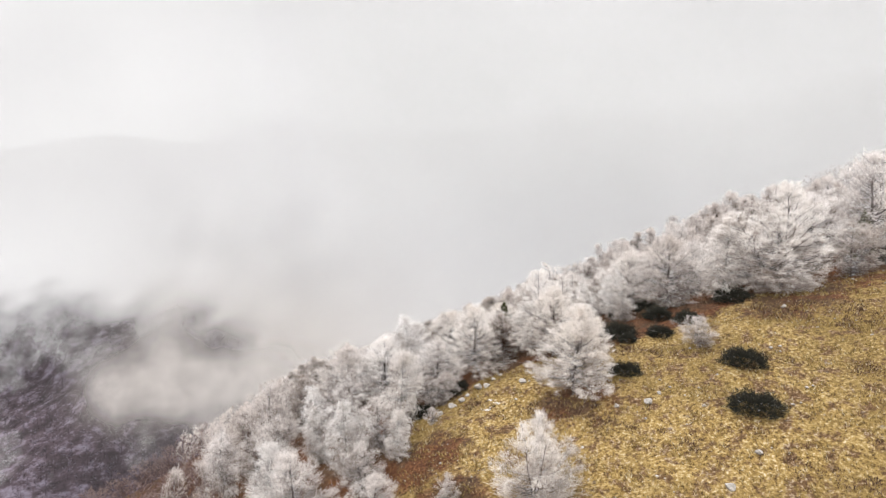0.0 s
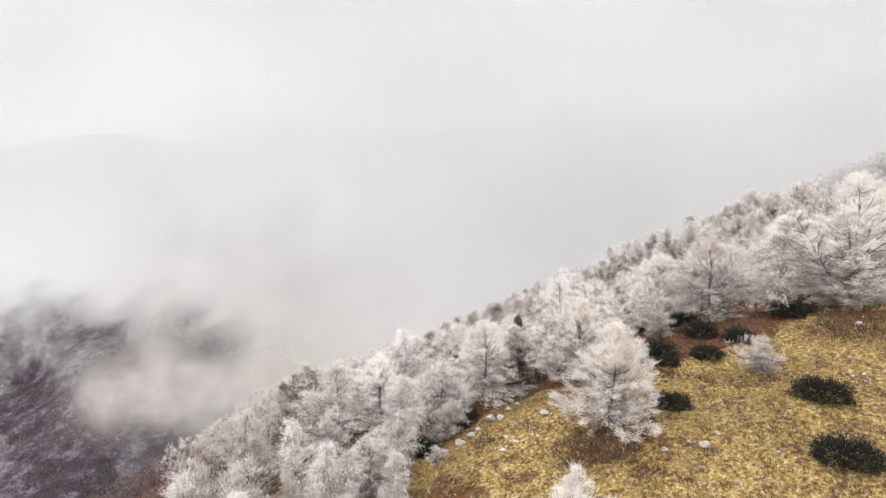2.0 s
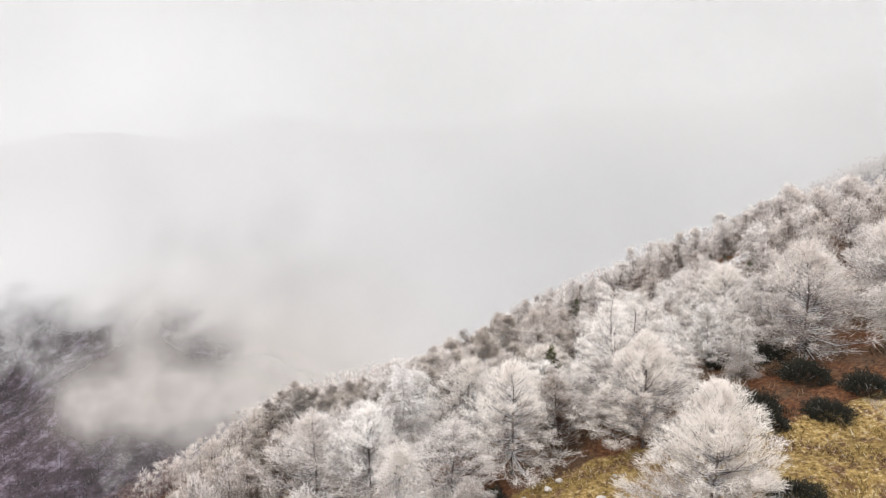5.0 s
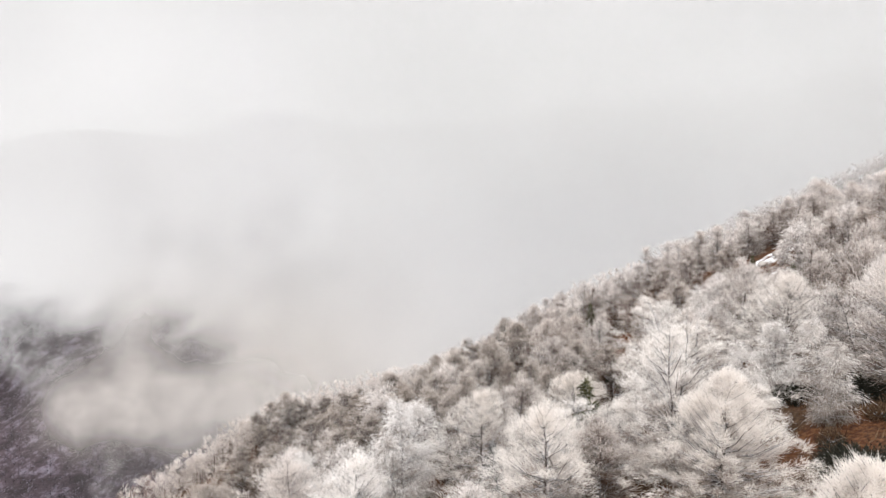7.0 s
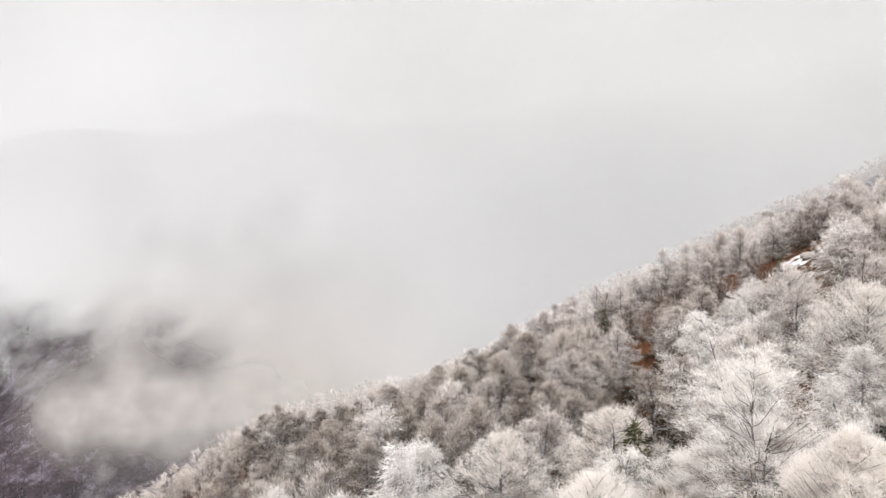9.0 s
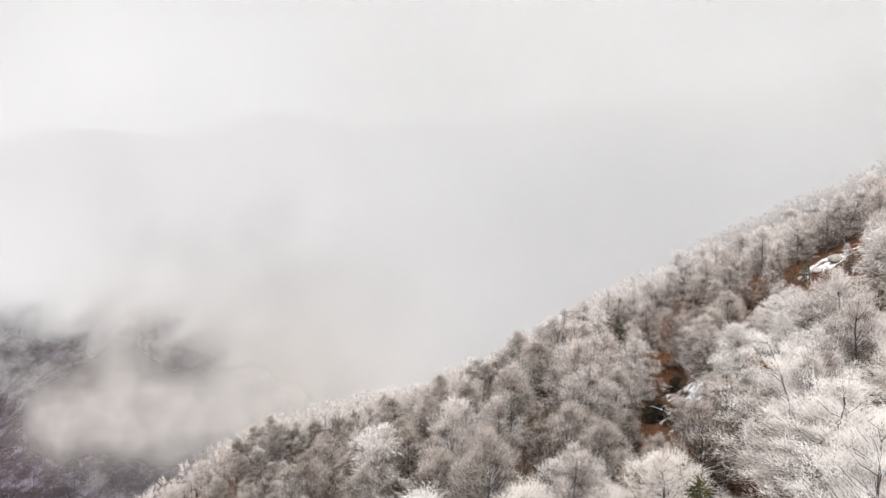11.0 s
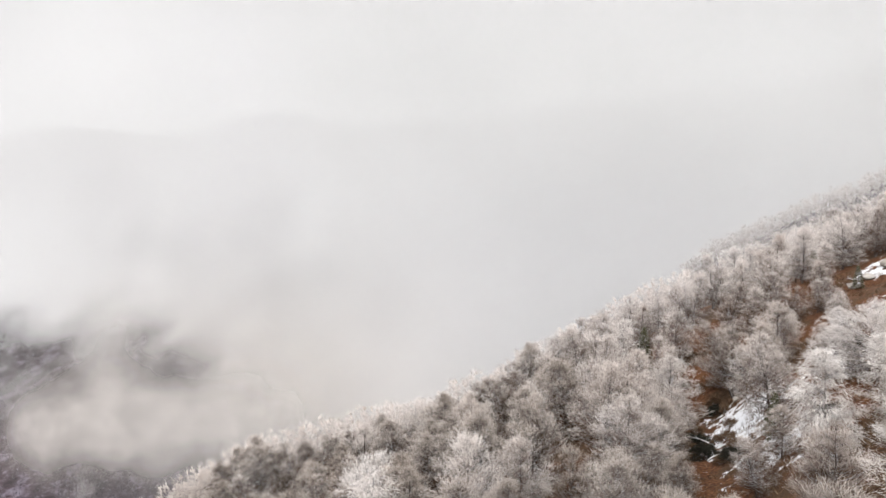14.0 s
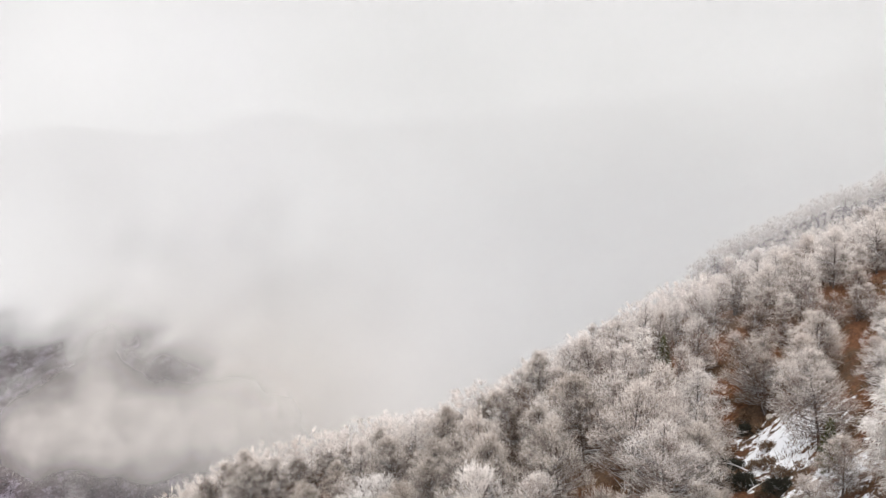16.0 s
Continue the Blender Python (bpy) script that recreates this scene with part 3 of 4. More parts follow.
def make_conifer(name, seed, h, spread, count, material, label):
    """A spruce: straight trunk, whorls of boughs thick with needles."""
    rng = np.random.default_rng(seed)
    root = new(name)
    zz = np.linspace(0, 1, 6)
    trunk = [(np.stack([0 * zz, 0 * zz, h * zz - 0.3 * (1 - zz)], 1), 0.014 * h * (1 - zz) + 0.012)]
    boughs, seeds = [], []
    for k in range(60):
        f = 0.10 + 0.88 * k / 60
        reach = spread * (1 - f) ** 0.85 * rng.uniform(0.75, 1.15) + 0.08
        az = k * 2.4 + rng.normal(0, 0.2)
        u = np.linspace(0, 1, 4)
        line = np.stack([np.cos(az) * reach * u, np.sin(az) * reach * u, h * f + reach * (-0.30 * u + 0.18 * u ** 2)], 1)
        boughs.append((line, 0.02 * (1 - u) + 0.006))
        seeds.append((line[1], line[3], unit(line[3] - line[0])))
    seeds.append((trunk[0][0][4], trunk[0][0][5], np.array([0, 0, 1.0])))
    v, t = tubes(trunk, 6)
    v2, t2 = tubes(boughs, 3)
    tri_mesh("trunk", np.concatenate([v, v2]), np.concatenate([t, t2 + len(v)]), BARK, root, True)
    tri_mesh("crown", *twigs_from(rng, seeds, count, 0.42, 0.035, 0.25, 0.05), material, root)
    return tagged(root, label, "tree", "spruces among the beeches")


def set_down(ob, x, y, scale=1.0, turn=0.0, sink=0.0, tall=1.0):
    return pose(x, y, h1(x, y) - sink, 0, 0, turn) @ Matrix.Diagonal((scale, scale, scale * tall, 1))


def plant(proto, x, y, size=1.0, turn=0.0, label="", tall=1.0):
    ob = copy_thing(proto, set_down(proto, x, y, size, turn, 0.1, tall))
    if label:
        tagged(ob, label)
    return ob


# the kinds of tree, each grown once and 1 unit of size = as given here
BEECH_LABEL = "bare beech tree, twigs thick with white hoarfrost"
GREY_LABEL = "bare grey-brown beech lightly dusted with frost"
BIRCH_LABEL = "slender birch with drooping twigs under white rime"
broad = [make_tree("beech_tree", 10 + k, 9.0, 4.4, 1, 0.36, 0.04, 0.5, clumps=210, each=65, length=0.50, width=0.0158, label=BEECH_LABEL) for k in range(3)]
stemmed = [make_tree("beech_tree", 20 + k, 9.0, 4.1, 4, 0.45, 0.05, 0.8, clumps=200, each=65, length=0.50, width=0.0158, label=BEECH_LABEL) for k in range(2)]
birch = [make_tree("birch_tree", 30 + k, 9.0, 2.7, 1 + k, 0.42, 0.05, 0.6, 0.55, 190, 66, 0.46, 0.016, BIRCH_BARK, RIME, BIRCH_LABEL) for k in range(2)]
grey = [make_tree("beech_tree", 40 + k, 9.0, 3.0, 1 + k % 2, 0.52, 0.12, 0.95, clumps=210, each=76, length=0.46, width=0.0118, frost=GREY, label=GREY_LABEL) for k in range(4)]
# the ones that come nearest, with finer twigs
fine_broad = [make_tree("beech_tree", 210 + k, 9.0, 4.9 - 0.4 * k, 1, 0.30, 0.09 - 0.05 * k, 0.5, clumps=640 - 180 * k, each=92 - 12 * k, length=0.33, width=0.0100, frost=WHITE, label=BEECH_LABEL, point=0.34 * (k == 0)) for k in range(2)]
fine_stemmed = [make_tree("beech_tree", 220 + k, 9.0, 4.3, 5, 0.45, 0.05, 0.8, clumps=520, each=120, length=0.25, width=0.0085, frost=WHITE, label=BEECH_LABEL) for k in range(2)]
fine_grey = [make_tree("beech_tree", 240 + k, 9.0, 3.3, 1 + k % 2, 0.5, 0.09, 0.9, clumps=320, each=68, length=0.40, width=0.0096, frost=GREY, label=GREY_LABEL) for k in range(3)]
great_beech = make_tree("beech_tree", 260, 9.0, 4.7, 3, 0.50, 0.03, 0.75, clumps=680, each=130, length=0.25, width=0.0082, frost=WHITE, label=BEECH_LABEL)
sapling = make_tree("beech_tree", 270, 9.0, 4.9, 5, 0.62, 0.12, 0.9, clumps=90, each=76, length=0.80, width=0.0198, label=BEECH_LABEL)
spired = make_tree("beech_tree", 271, 9.0, 4.5, 5, 0.34, 0.03, 0.9, clumps=430, each=83, length=0.38, width=0.0102, frost=WHITE, label=BEECH_LABEL, point=0.42)
# lighter-built ones for the wood further off
broad_off = [make_tree("beech_tree", 110 + k, 9.0, 3.2, 1, 0.45, 0.10, 0.7, clumps=104, each=50, length=0.60, width=0.0218, label=BEECH_LABEL) for k in range(2)]
grey_off = [make_tree("beech_tree", 120 + k, 9.0, 2.7, 1 + k % 2, 0.55, 0.14, 1.0, clumps=104, each=47, length=0.62, width=0.0205, frost=GREY, label=GREY_LABEL) for k in range(4)]
dull = [make_tree("beech_tree", 140 + k, 9.0, 2.9, 1 + k % 2, 0.5, 0.10, 0.95, clumps=210, each=76, length=0.45, width=0.0118, frost=DULL, label="brownish bare beech with only its top rimed") for k in range(4)]
birch_off = [make_tree("birch_tree", 130, 9.0, 2.5, 1, 0.42, 0.08, 0.6, 0.5, 100, 48, 0.55, 0.024, BIRCH_BARK, FROST, BIRCH_LABEL)]
spruce = make_conifer("spruce_tree", 50, 6.0, 1.5, 2600, SPRUCE, "small dark green spruce standing among frosted beeches")
spruce_grey = make_conifer("spruce_tree", 51, 6.0, 1.4, 2200, SPRUCE_GREY, "slim spruce greyed by rime at the edge of the wood")
protos = [great_beech, sapling, spired] + fine_broad + fine_stemmed + fine_grey + broad + stemmed + birch + grey + broad_off + grey_off + dull + birch_off + [spruce, spruce_grey]

TAKEN = []


def stand(proto, x, y, h, turn=0.0, label="", tall=1.0):
    """Plant a tree h metres high."""
    base = 6.0 if proto in (spruce, spruce_grey) else 9.0
    TAKEN.append((x, y, h * 0.33))
    return plant(proto, x, y, h / base / tall, turn, label, tall)


# trees of the meadow and its edge: kind, x, y, height, turn
stand(fine_broad[0], 12.4, 56.3, 9.4, 40, "solitary rounded beech white with hoarfrost in dry grass")
stand(spired, 6.9, 44.5, 9.3, 10, "many-stemmed beech white with hoarfrost on the meadow")
stand(sapling, 25.3, 58.2, 3.9, 70, "small frosted sapling tree standing alone in dry grass")
stand(great_beech, 36.8, 65.0, 13.2, 215, "large wide beech thick with frost at the meadow's edge")
stand(stemmed[0], 44.2, 64.6, 7.6, 120, "low frosted beech beside the large one")
stand(broad[2], 27.6, 73.0, 9.8, 80)
stand(birch[0], 31.9, 68.4, 10.0, 0)
stand(birch[1], 21.6, 71.8, 7.2, 30)
stand(broad[0], 51.5, 72.0, 13.5, 200)
stand(spruce, 48.6, 69.0, 6.0, 20, "dark spruce below frosted beeches at the wood's edge")
stand(fine_stemmed[0], 6.3, 72.6, 6.9, 140, tall=0.9)
stand(fine_broad[1], 9.3, 73.2, 5.6, 200)
stand(spruce, 7.8, 75.4, 6.9, 0, "green spruce hemmed in by frosted beeches")
stand(spruce, 15.3, 91.8, 4.8, 50, "young yellow-green spruce among frosted beeches")
stand(spruce, 26.4, 115.2, 4.4, 90, "small dark spruce at the foot of a beech in snow")
stand(fine_grey[0], 28.7, 120.0, 9.6, 30, "tall thin-crowned beech standing in a snowy glade")
stand(broad[2], 45.0, 73.0, 10.0, 20)
stand(fine_grey[1], 21.2, 108.0, 6.0, 75)
stand(fine_grey[2], 24.9, 111.4, 5.0, 140)
stand(birch[0], 25.2, 106.0, 9.0, 200)
stand(birch[1], 28.6, 103.6, 8.4, 20)
stand(great_beech, 12.0, 70.6, 10.3, 33, "great domed beech smothered in white hoarfrost")
stand(birch[1], 18.2, 74.0, 6.6, 10)
stand(birch[0], 22.7, 79.2, 6.6, 210)
stand(grey[1], 7.2, 68.6, 7.4, 60)
stand(spruce_grey, 1.2, 71.5, 5.6, 0)
stand(fine_broad[1], 3.6, 67.5, 8.8, 75)
stand(fine_stemmed[1], 16.4, 81.0, 10.0, 170, "wide beech smothered in white hoarfrost inside the wood", 0.76)
stand(fine_broad[1], 8.0, 80.0, 7.4, 60, tall=0.85)
stand(broad[2], -0.6, 66.0, 6.8, 75)
stand(birch[0], -4.6, 61.2, 8.6, 45)
stand(birch[1], -9.0, 55.5, 8.5, 130)
stand(stemmed[0], -3.6, 66.8, 6.6, 230)
stand(birch[1], -12.4, 60.0, 8.6, 15)
stand(birch[0], -16.0, 54.0, 8.0, 95)
stand(stemmed[1], 0.0, 47.0, 3.6, 5)
stand(broad[0], -1.0, 59.4, 1.9, 12, "little frosted bush beside stones at the wood's edge")
stand(stemmed[0], -1.2, 63.2, 5.4, 80)
stand(broad[1], -6.4, 58.2, 5.6, 140)
stand(stemmed[1], -7.0, 52.4, 6.2, 200)
stand(birch[0], -4.4, 55.4, 5.0, 60)
stand(broad[2], -5.6, 48.0, 5.2, 10)


def scatter(rng, x0, x1, y0, y1, gap, keep, pick, low, high):
    """Fill a stretch of the wood with trees, no two closer than gap."""
    for _ in range(int((x1 - x0) * (y1 - y0) / gap ** 2 * 2.2)):
        x, y = rng.uniform(x0, x1), rng.uniform(y0, y1)
        if not keep(x, y):
            continue
        h = rng.uniform(low, high) * (0.55 if 96 < y < 123 and abs(x - 18 - 0.55 * (y - 110)) < 4.5 or off_line(x, y, 40, 120, 58, 146, 7) else 1.0)
        if any((x - a) ** 2 + (y - b) ** 2 < (max(gap, r) if r > 2.5 else gap) ** 2 for a, b, r in TAKEN):
            continue
        proto = pick(rng, x, y)
        stand(proto, x, y, h * (0.62 if proto in (spruce, spruce_grey) else 1.0), rng.uniform(0, 360), tall=rng.uniform(0.9, 1.12))


def off_line(x, y, x0, y0, x1, y1, r):
    """True within r of the line from one end to the other."""
    u = min(max(((x - x0) * (x1 - x0) + (y - y0) * (y1 - y0)) / ((x1 - x0) ** 2 + (y1 - y0) ** 2), 0.0), 1.0)
    return math.hypot(x - x0 - u * (x1 - x0), y - y0 - u * (y1 - y0)) < r


# the snowy glade, the brown gully above it and the rocky shelf
CLEARINGS = [(24.5, 117, 29, 136, 3.4), (29, 136, 37.5, 156, 2.3), (33.0, 127, 28.5, 115, 2.4), (52, 140, 68, 152, 3.5), (46, 128, 53, 134, 3.0)]


def in_wood(x, y):
    if is_wood(x, y) < 0.6:
        return False
    gully = any(off_line(x, y, *c) for c in CLEARINGS) or math.hypot(x - 24.5, y - 75) < 4 or off_line(x, y, 18.5, 66.5, 34, 71.5, 3.8)
    ride = y > 115 and abs(x + 0.4 + 0.398 * (y - 7.7)) < 2.8 or math.hypot(x - 17.8, y - 67.3) < 2.8
    return not (gully or ride)


def kinds(rng, x, y):
    u = rng.uniform()
    if u < 0.03:
        return spruce
    if 60 < y < 86 and -7 < x < 29:
        return fine_grey[rng.integers(3)] if u < (0.22 if y < 88 and x > 8 or y < 72 else 0.68) else fine_broad[rng.integers(2)] if u < 0.80 else fine_stemmed[rng.integers(2)] if u < 0.88 else birch[rng.integers(2)]
    if y < 86 and -20 < x < 54:
        return broad[rng.integers(3)] if u < 0.42 else stemmed[rng.integers(2)] if u < 0.66 else birch[rng.integers(2)] if u < 0.78 else grey[rng.integers(4)]
    if y > 84 and x < 17 + 2.5 * math.sin(0.3 * y) and u < (0.72 if x < -3 else 0.58):
        return dull[rng.integers(4)]
    if 110 <= y < 138 and 24 < x < 40:
        return grey[rng.integers(4)] if u < 0.62 else broad[rng.integers(3)]
    if y < 124 and 2 < x < 38:
        return grey[rng.integers(4)] if u < 0.8 else dull[rng.integers(4)] if x < 22 else broad[rng.integers(3)]
    return grey_off[rng.integers(4)] if u < 0.84 else broad_off[rng.integers(2)] if u < 0.94 else birch_off[0]


rng = np.random.default_rng(7)
scatter(rng, -34, 0, 34, 52, 4.2, in_wood, kinds, 6.5, 9.0)
scatter(rng, -30, 66, 50, 108, 4.4, in_wood, kinds, 7.0, 10.0)
scatter(rng, -42, 88, 108, 168, 4.05, in_wood, kinds, 7.5, 11.5)


def joined_wood(name, rng, places, heights, material, twigs, label, spread=0.28, width=0.05):
    """Woods too far to count, as one mesh of small bare trees."""
    vs, ts, rime_shades, base = [], [], [], 0
    for (x, y), h in zip(places, heights):
        n = twigs
        z0 = h1(x, y)
        knot = rng.integers(0, 22, n)
        f = np.clip(rng.uniform(0.12, 1.0, 22)[knot] + rng.normal(0, 0.035, n), 0.08, 1.0)
        az = rng.uniform(0, 6.283, 22)[knot] + rng.normal(0, 0.22, n)
        r = h * spread * np.sin(np.pi * np.clip(0.12 + 0.76 * f, 0, 1)) ** 0.7 * np.clip(rng.uniform(0.2, 1.0, 22)[knot] + rng.normal(0, 0.08, n), 0, 1.05)
        start = np.stack([x + r * np.cos(az), y + r * np.sin(az), z0 + h * f * 0.86], 1)
        way = unit(np.stack([np.cos(az), np.sin(az), rng.uniform(0.1, 1.5, n)], 1))
        v, t = slivers(rng, start, way, h * rng.uniform(0.06, 0.15, n), np.full(n, width * h / 9))
        tv, tt = spikes(np.array([[x, y, z0 - 0.3]]), np.array([[0, 0, 1.0]]), np.array([h * 0.66]), np.array([0.018 * h]))
        vs += [v, tv]
        # whiter with height: rime, and top light painted into the colour
        rime_shades += [np.repeat(np.clip(0.35 + 0.45 * f + rng.normal(0, 0.12, n), 0, 1), 3), np.zeros(4)]
        ts += [t + base, tt + base + len(v)]
        base += len(v) + len(tv)
    ob = tri_mesh(name, np.concatenate(vs), np.concatenate(ts), material)
    rime_and_shade(ob, np.concatenate(rime_shades))
    return tagged(ob, label, "woodland", kind="stuff")


def jitter_grid(rng, x0, x1, y0, y1, gap):
    xs, ys = np.meshgrid(np.arange(x0, x1, gap), np.arange(y0, y1, gap))
    p = np.stack([xs.ravel(), ys.ravel()], 1)
    return p + rng.uniform(-0.45 * gap, 0.45 * gap, p.shape)


def far_woods():
    rng = np.random.default_rng(21)
    p = jitter_grid(rng, -75, 150, 166, 262, 4.2)
    p = p[(p[:, 1] < 200 + 0.9 * np.maximum(p[:, 0] - 30, 0))]
    joined_wood("ridge_woodland", rng, p, rng.uniform(7, 10.5, len(p)), GREY, 300, "frosted grey beech wood along the misty ridge", width=0.042)
    p = jitter_grid(rng, 92, 300, 292, 332, 3.7)
    joined_wood("spur_woodland", rng, p, rng.uniform(7, 10, len(p)), GREY, 170, "pale frosted wood on a spur lost in fog", width=0.10)
    p = jitter_grid(rng, -130, -42, 100, 235, 5.4)
    p = p[(np.hypot(p[:, 0] + 64, (p[:, 1] - 160) * 0.7) > 4.5) & (np.abs(p[:, 0] + 0.4 + 0.398 * (p[:, 1] - 7.7)) > 2.2)]
    deep = (height(p[:, 0], p[:, 1]) + 8 * wave(p[:, 0], p[:, 1], 14, 2.0) < -73) | (p[:, 0] < -0.385 * p[:, 1] + 4 * wave(p[:, 0], p[:, 1], 9, 2.0))
    joined_wood("bare_valley_woodland", rng, p[deep], rng.uniform(7, 10.5, deep.sum()), BROWN, 80, "brown leafless wood low on the valley side", width=0.10)
    p = p[~deep]
    joined_wood("valley_side_woodland", rng, p, rng.uniform(7, 10.5, len(p)), DULL, 280, "frosted beech wood on the steep valley side", spread=0.31, width=0.055)
    p = jitter_grid(rng, -460, -60, 300, 640, 9.5)
    joined_wood("mountain_woodland", rng, p, rng.uniform(8, 14, len(p)), FAR_GREY, 70, "dark purple-grey woodland streaked with frost across the valley", 0.34, 0.16)


far_woods()


# ---- junipers, stones and grass of the meadow ----
def make_juniper(seed, w, h, count, material=None, label="low dark juniper shrub with frost-tipped needles in dry grass", name="juniper_shrub"):
    rng = np.random.default_rng(seed)
    root = new(name)
    az, u = rng.uniform(0, 6.283, count), rng.uniform(0, 1, count)
    el = np.arcsin(u)
    lump = 1 + 0.16 * np.sin(2 * az + seed) + 0.13 * np.sin(5 * az + 6 * el) + 0.10 * np.sin(9 * az - 7 * el + seed)
    d = np.stack([np.cos(az) * np.cos(el), np.sin(az) * np.cos(el), np.sin(el)], 1)
    start = d * np.array([w / 2, w / 2, h]) * (lump * rng.uniform(0.66, 1.0, count))[:, None]
    way = unit(d + rng.normal(0, 0.45, (count, 3)) + [0, 0, 0.35])
    tri_mesh("foliage", *slivers(rng, start, way, rng.uniform(0.07, 0.17, count), rng.uniform(0.014, 0.032, count)), material or NEEDLE, root)
    stems = []
    for k in range(9):
        a = k * 0.7 + rng.uniform(0, 0.4)
        s = np.linspace(0, 1, 4)
        stems.append((np.stack([np.cos(a) * w * 0.4 * s, np.sin(a) * w * 0.4 * s, h * 0.75 * s ** 0.8 - 0.1], 1), 0.04 * (1 - s) + 0.008))
    tri_mesh("woody_base", *tubes(stems, 5), BARK, root, True)
    return tagged(root, label, "shrub", "shrubs on the hillside")


junipers = [make_juniper(60 + k, 3.25, 1.3, 13000) for k in range(3)]
shrubs = [(27.3, 53.6, 1.1, 0), (25.5, 48.1, 1.2, 1), (17.6, 57.0, 0.85, 2), (24.8, 68.4, 1.05, 0), (23.2, 63.4, 0.85, 1), (19.6, 66.0, 1.2, 2), (19.9, 63.8, 0.7, 0), (26.7, 64.8, 0.95, 1), (32.4, 66.6, 1.15, 1), (50.5, 67.5, 1.3, 0), (23.4, 122.5, 1.0, 2), (25.6, 74.0, 1.1, 0), (23.2, 77.0, 0.9, 1), (39.0, 121.0, 1.2, 2), (31.5, 137.0, 0.8, 1), (25.7, 129.5, 1.0, 0), (24.6, 118.4, 0.8, 1), (29.6, 112.6, 0.7, 2), (2.0, 64.6, 0.8, 2), (-2.2, 62.0, 0.9, 0)]
for k, (x, y, s, v) in enumerate(shrubs):
    copy_thing(junipers[v], set_down(junipers[v], x, y, s, 50 * k, 0.15))


scrub = make_juniper(80, 2.0, 1.1, 3600, HEATH, "bare brown thicket of scrub on the wood floor", "scrub_bush")
for k in range(22):
    y = 119 + 1.75 * k + 0.6 * math.sin(5.0 * k)
    x = 24.5 + 0.36 * (y - 122) + 2.6 * math.sin(2.3 * k)
    copy_thing(scrub, set_down(scrub, x, y, 0.7 + 0.35 * math.sin(1.7 * k) ** 2, 40 * k, 0.12))
for k in range(9):
    x, y = 18.5 + 1.1 * k, 67.5 + 5.0 * math.sin(1.3 * k) ** 2 + 0.6 * k
    copy_thing(scrub, set_down(scrub, x, y, 0.6 + 0.3 * math.sin(2.1 * k) ** 2, 70 * k, 0.12))


def make_stone(seed, squash):
    rng = np.random.default_rng(seed)
    bm = bmesh.new()
    bmesh.ops.create_icosphere(bm, subdivisions=2, radius=0.5)
    cuts = [(unit(rng.normal(0, 1, 3)), rng.uniform(0.26, 0.42)) for _ in range(9)]
    for v in bm.verts:
        p = np.array(v.co)
        for nrm, dist in cuts:
            over = p @ nrm - dist
            if over > 0:
                p = p - nrm * over * 0.9
        v.co = p * np.array([1, 1, squash])
    me = bpy.data.meshes.new("stone")
    bm.to_mesh(me)
    bm.free()
    me.materials.append(STONE)
    return tagged(new("stone", me), "pale weathered limestone boulder lying in the grass", "stone", "stones on the meadow")


stones = [make_stone(70 + k, 0.55 + 0.1 * k) for k in range(4)]
for k, (x, y, s) in enumerate([(18.3, 52.4, 1.0), (8.2, 61.2, 1.0), (3.8, 63.2, 1.3), (4.6, 62.6, 0.9), (35.1, 61.2, 0.8), (2.6, 62.4, 0.7), (21.0, 42.8, 1.0), (9.8, 60.6, 0.6), (24.0, 44.6, 0.7), (2.0, 61.8, 0.9), (1.0, 61.2, 1.0), (-0.2, 60.4, 0.8), (5.4, 63.8, 0.7), (6.3, 64.3, 0.6), (15.6, 53.0, 0.6), (19.4, 53.0, 0.5), (60.0, 150.5, 2.2), (63.5, 151.0, 2.6), (66.0, 149.0, 1.8), (57.0, 149.5, 1.6), (46.4, 128.4, 3.6), (48.6, 130.4, 2.4), (27.5, 127.0, 0.9), (33.5, 136.0, 1.1)]):
    copy_thing(stones[k % 4], set_down(stones[0], x, y, s, 77 * k, -0.12 * s))
    TAKEN.append((x, y, 0.5))


def fallen_branch(seed, x, y, length, turn):
    rng = np.random.default_rng(seed)
    root = new("fallen_branch")
    u = np.linspace(0, 1, 7)
    main = np.stack([length * u, 0.12 * np.sin(5 * u + seed), 0.16 + 0.10 * np.sin(3 * u)], 1)
    tri_mesh("stem", *tubes([(main, 0.07 * (1 - u) + 0.02)], 6), BIRCH_BARK, root, True)
    for k in range(4):
        f = 0.3 + 0.17 * k
        base = np.array([np.interp(f, u, main[:, q]) for q in range(3)])
        tip = base + np.array([0.5, (-1) ** k * rng.uniform(0.4, 0.8), rng.uniform(0.1, 0.5)])
        s = np.linspace(0, 1, 4)[:, None]
        tri_mesh("side_branch", *tubes([(base + (tip - base) * s, 0.03 * (1 - s[:, 0]) + 0.008)], 4), BIRCH_BARK, root, True)
    root.matrix_basis = pose(x, y, h1(x, y), 0, 0, turn)
    return tagged(root, "bleached fallen branch lying on the wood floor", "branch", "fallen branches")


fallen_branch(1, 23.0, 120.5, 4.2, 40)
fallen_branch(2, 25.5, 124.0, 3.4, 115)
fallen_branch(3, 30.0, 126.0, 3.0, 10)


def meadow_points(rng, n):
    x, y = rng.uniform(-8, 58, n * 2), rng.uniform(36, 70, n * 2)
    ok = is_wood(x, y) < 0.5
    return x[ok][:n], y[ok][:n]


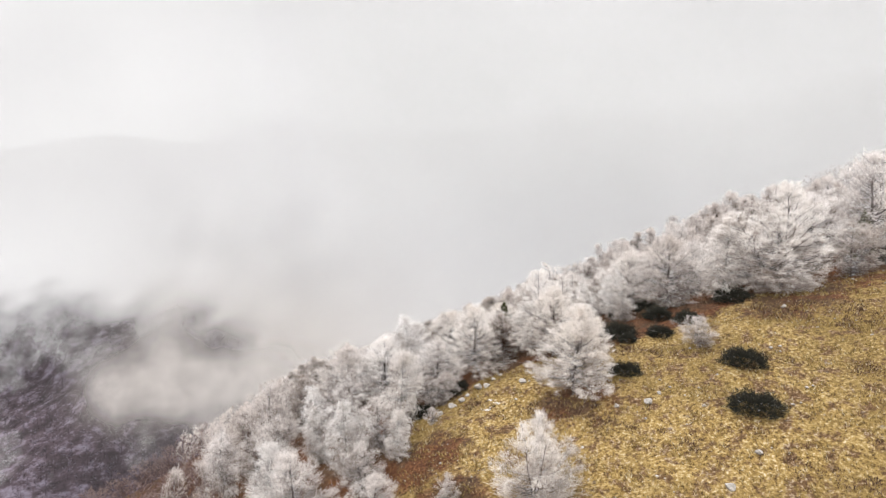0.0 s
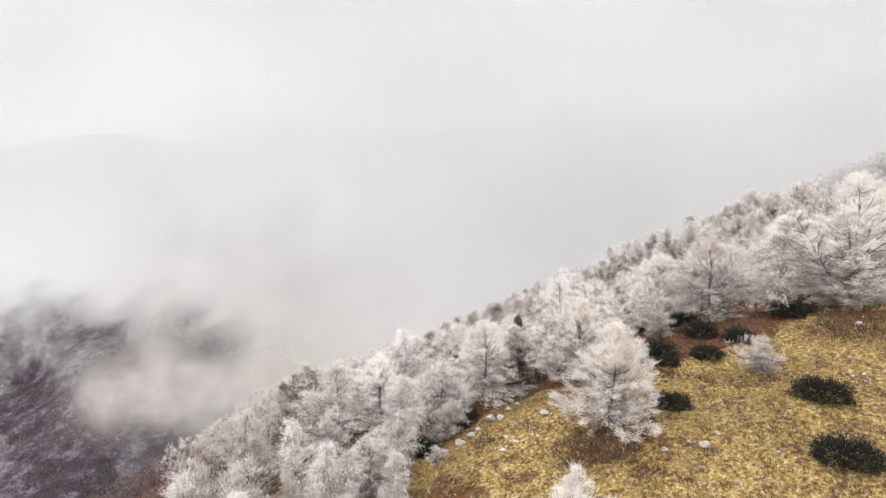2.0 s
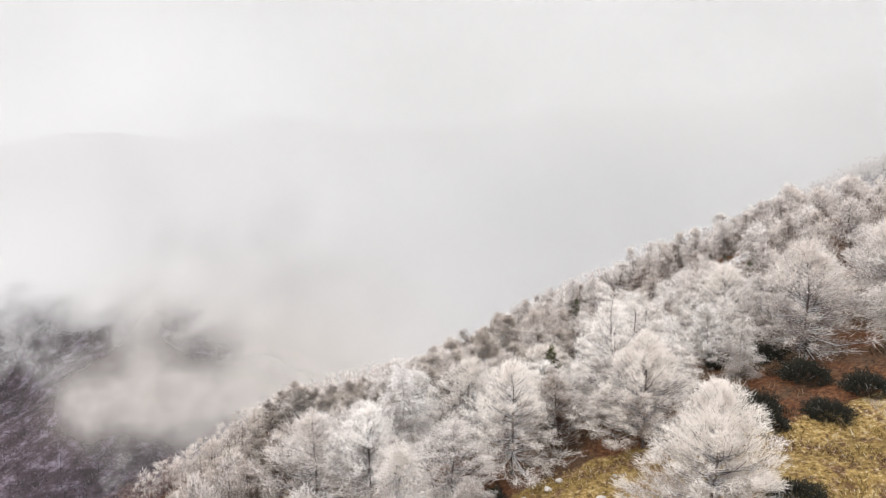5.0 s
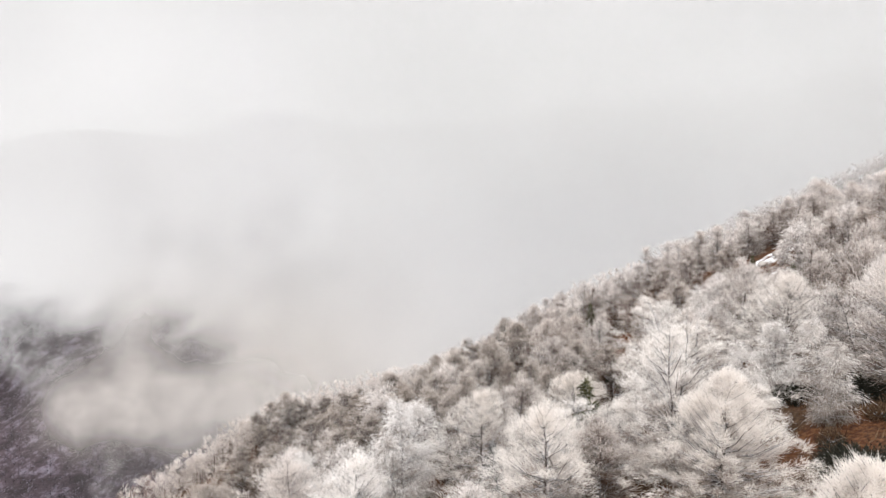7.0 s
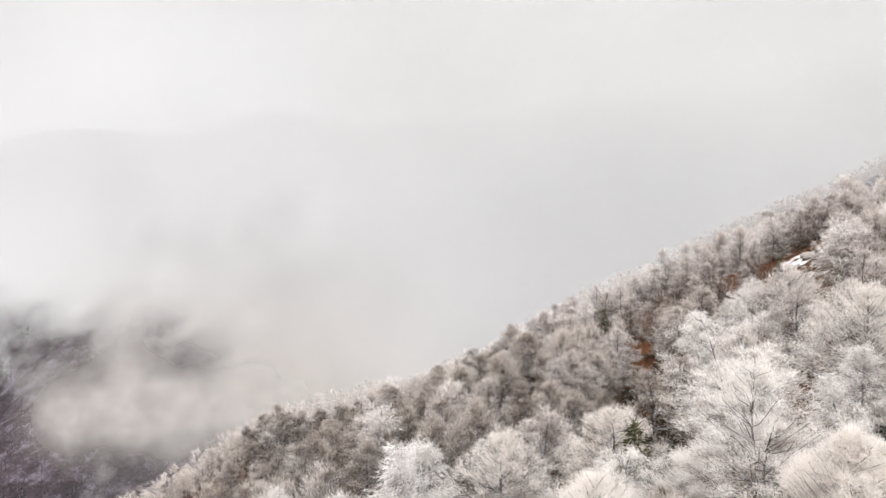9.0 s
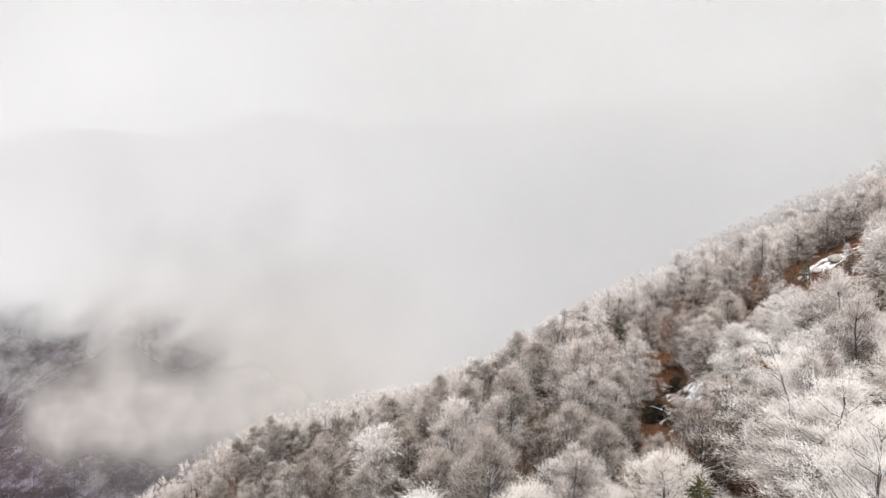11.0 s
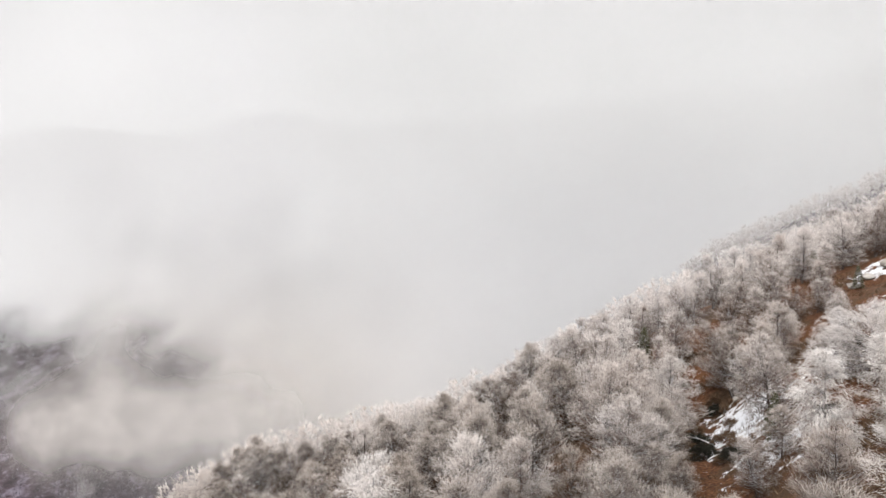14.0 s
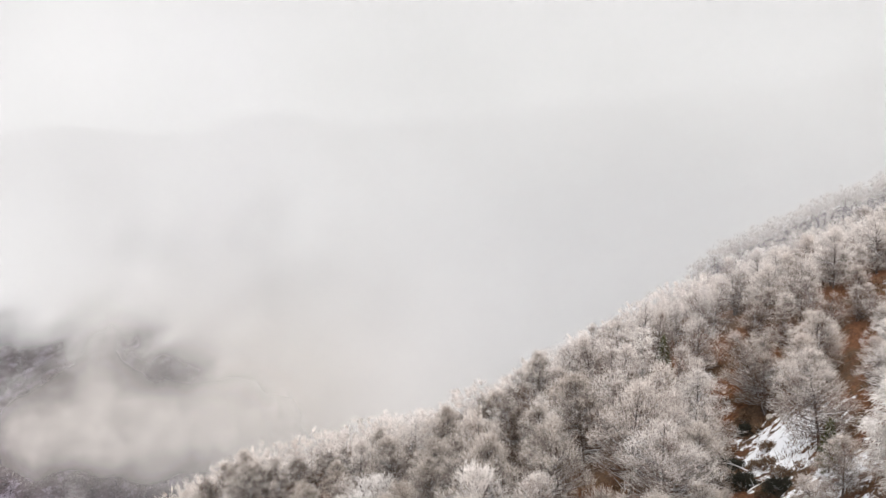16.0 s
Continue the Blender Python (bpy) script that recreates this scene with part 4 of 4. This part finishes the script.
def meadow_cover():
    rng = np.random.default_rng(31)
    x, y = meadow_points(rng, 26000)
    clump = wave(x, y, 0.8, 3.0)
    keep = clump + rng.normal(0, 0.5, len(x)) > 0.0
    x, y = x[keep], y[keep]
    k = 4
    xx, yy = np.repeat(x, k) + rng.normal(0, 0.10, len(x) * k), np.repeat(y, k) + rng.normal(0, 0.10, len(x) * k)
    start = np.stack([xx, yy, height(xx, yy) - 0.02], 1)
    way = unit(np.stack([rng.normal(-0.25, 0.55, len(xx)), rng.normal(-0.2, 0.55, len(xx)), np.ones(len(xx))], 1))
    tagged(tri_mesh("grass_tufts", *slivers(rng, start, way, rng.uniform(0.15, 0.42, len(xx)), rng.uniform(0.02, 0.045, len(xx))), TUFT), "tussocks of dry straw-coloured mountain grass", "grass", kind="stuff")
    x, y = meadow_points(rng, 16000)
    keep = wave(x, y, 2.6, 9.0) + 0.8 * wave(x, y, 0.9, 1.0) + 0.4 * wave(x, y, 9.0, 4.0) > 0.52
    x, y = x[keep], y[keep]
    k = 7
    xx, yy = np.repeat(x, k) + rng.normal(0, 0.13, len(x) * k), np.repeat(y, k) + rng.normal(0, 0.13, len(x) * k)
    start = np.stack([xx, yy, height(xx, yy)], 1)
    way = unit(np.stack([rng.normal(0, 0.6, len(xx)), rng.normal(0, 0.6, len(xx)), np.ones(len(xx))], 1))
    tagged(tri_mesh("heather_patches", *slivers(rng, start, way, rng.uniform(0.12, 0.30, len(xx)), rng.uniform(0.02, 0.05, len(xx))), HEATH), "brown heather and dead bracken patches in the grass", "heather", kind="stuff")
    x, y = meadow_points(rng, 700)
    keep = wave(x, y, 3.1, 12.0) > -0.1
    vs, fs, base = [], [], 0
    shape = [np.array(v.co) for v in stones[1].data.vertices]
    faces = [tuple(p.vertices) for p in stones[1].data.polygons]
    for a, b in zip(x[keep], y[keep]):
        s = 0.10 + 0.34 * rng.uniform() ** 3
        turn = rng.uniform(0, 6.28)
        c, d = math.cos(turn), math.sin(turn)
        z = h1(a, b) + 0.03
        vs += [(a + s * (c * p[0] - d * p[1]), b + s * (d * p[0] + c * p[1]), z + s * p[2]) for p in shape]
        fs += [tuple(i + base for i in f) for f in faces]
        base += len(shape)
    tagged(link_mesh("scattered_stones", vs, fs, STONE), "small pale stones scattered through the grass", "stones", kind="stuff")


meadow_cover()


def undergrowth():
    rng = np.random.default_rng(41)
    x, y = rng.uniform(-12, 66, 9000), rng.uniform(58, 158, 9000)
    keep = (is_wood(x, y) > 0.4) & (wave(x, y, 3.5, 2.0) + rng.normal(0, 0.4, 9000) > 0.0)
    x, y = x[keep], y[keep]
    k = 9
    xx, yy = np.repeat(x, k) + rng.normal(0, 0.22, len(x) * k), np.repeat(y, k) + rng.normal(0, 0.22, len(x) * k)
    start = np.stack([xx, yy, height(xx, yy) - 0.03], 1)
    way = unit(np.stack([rng.normal(0, 0.6, len(xx)), rng.normal(0, 0.6, len(xx)), np.ones(len(xx))], 1))
    tagged(tri_mesh("undergrowth", *slivers(rng, start, way, rng.uniform(0.2, 0.9, len(xx)), rng.uniform(0.02, 0.05, len(xx))), HEATH), "brown bracken and scrub on the leaf-strewn wood floor", "undergrowth", kind="stuff")


undergrowth()


def gravel_track():
    u = np.linspace(-1, 1, 30)
    cx, cy = -64 - 2.5 * u + 1.5 * u * u, 160 + 7 * u
    rows = [(cx + k * 0.95, cy + k * 0.45) for k in (-1.5, -0.9, -0.3, 0.3, 0.9, 1.5)]
    verts = [(a, b, h1(a, b) + 0.4) for r in rows for a, b in zip(*r)]
    faces = [(k * 30 + i, k * 30 + i + 1, k * 30 + i + 31, k * 30 + i + 30) for k in range(5) for i in range(29)]
    tagged(link_mesh("track", verts, faces, GRAVEL, True), "pale gravel forest track on the valley side", "track", kind="structure")


gravel_track()

# the grown originals are only patterns: take them away
for root in protos + junipers + [scrub] + stones:
    for o in (*root.children_recursive, root):
        bpy.data.objects.remove(o)
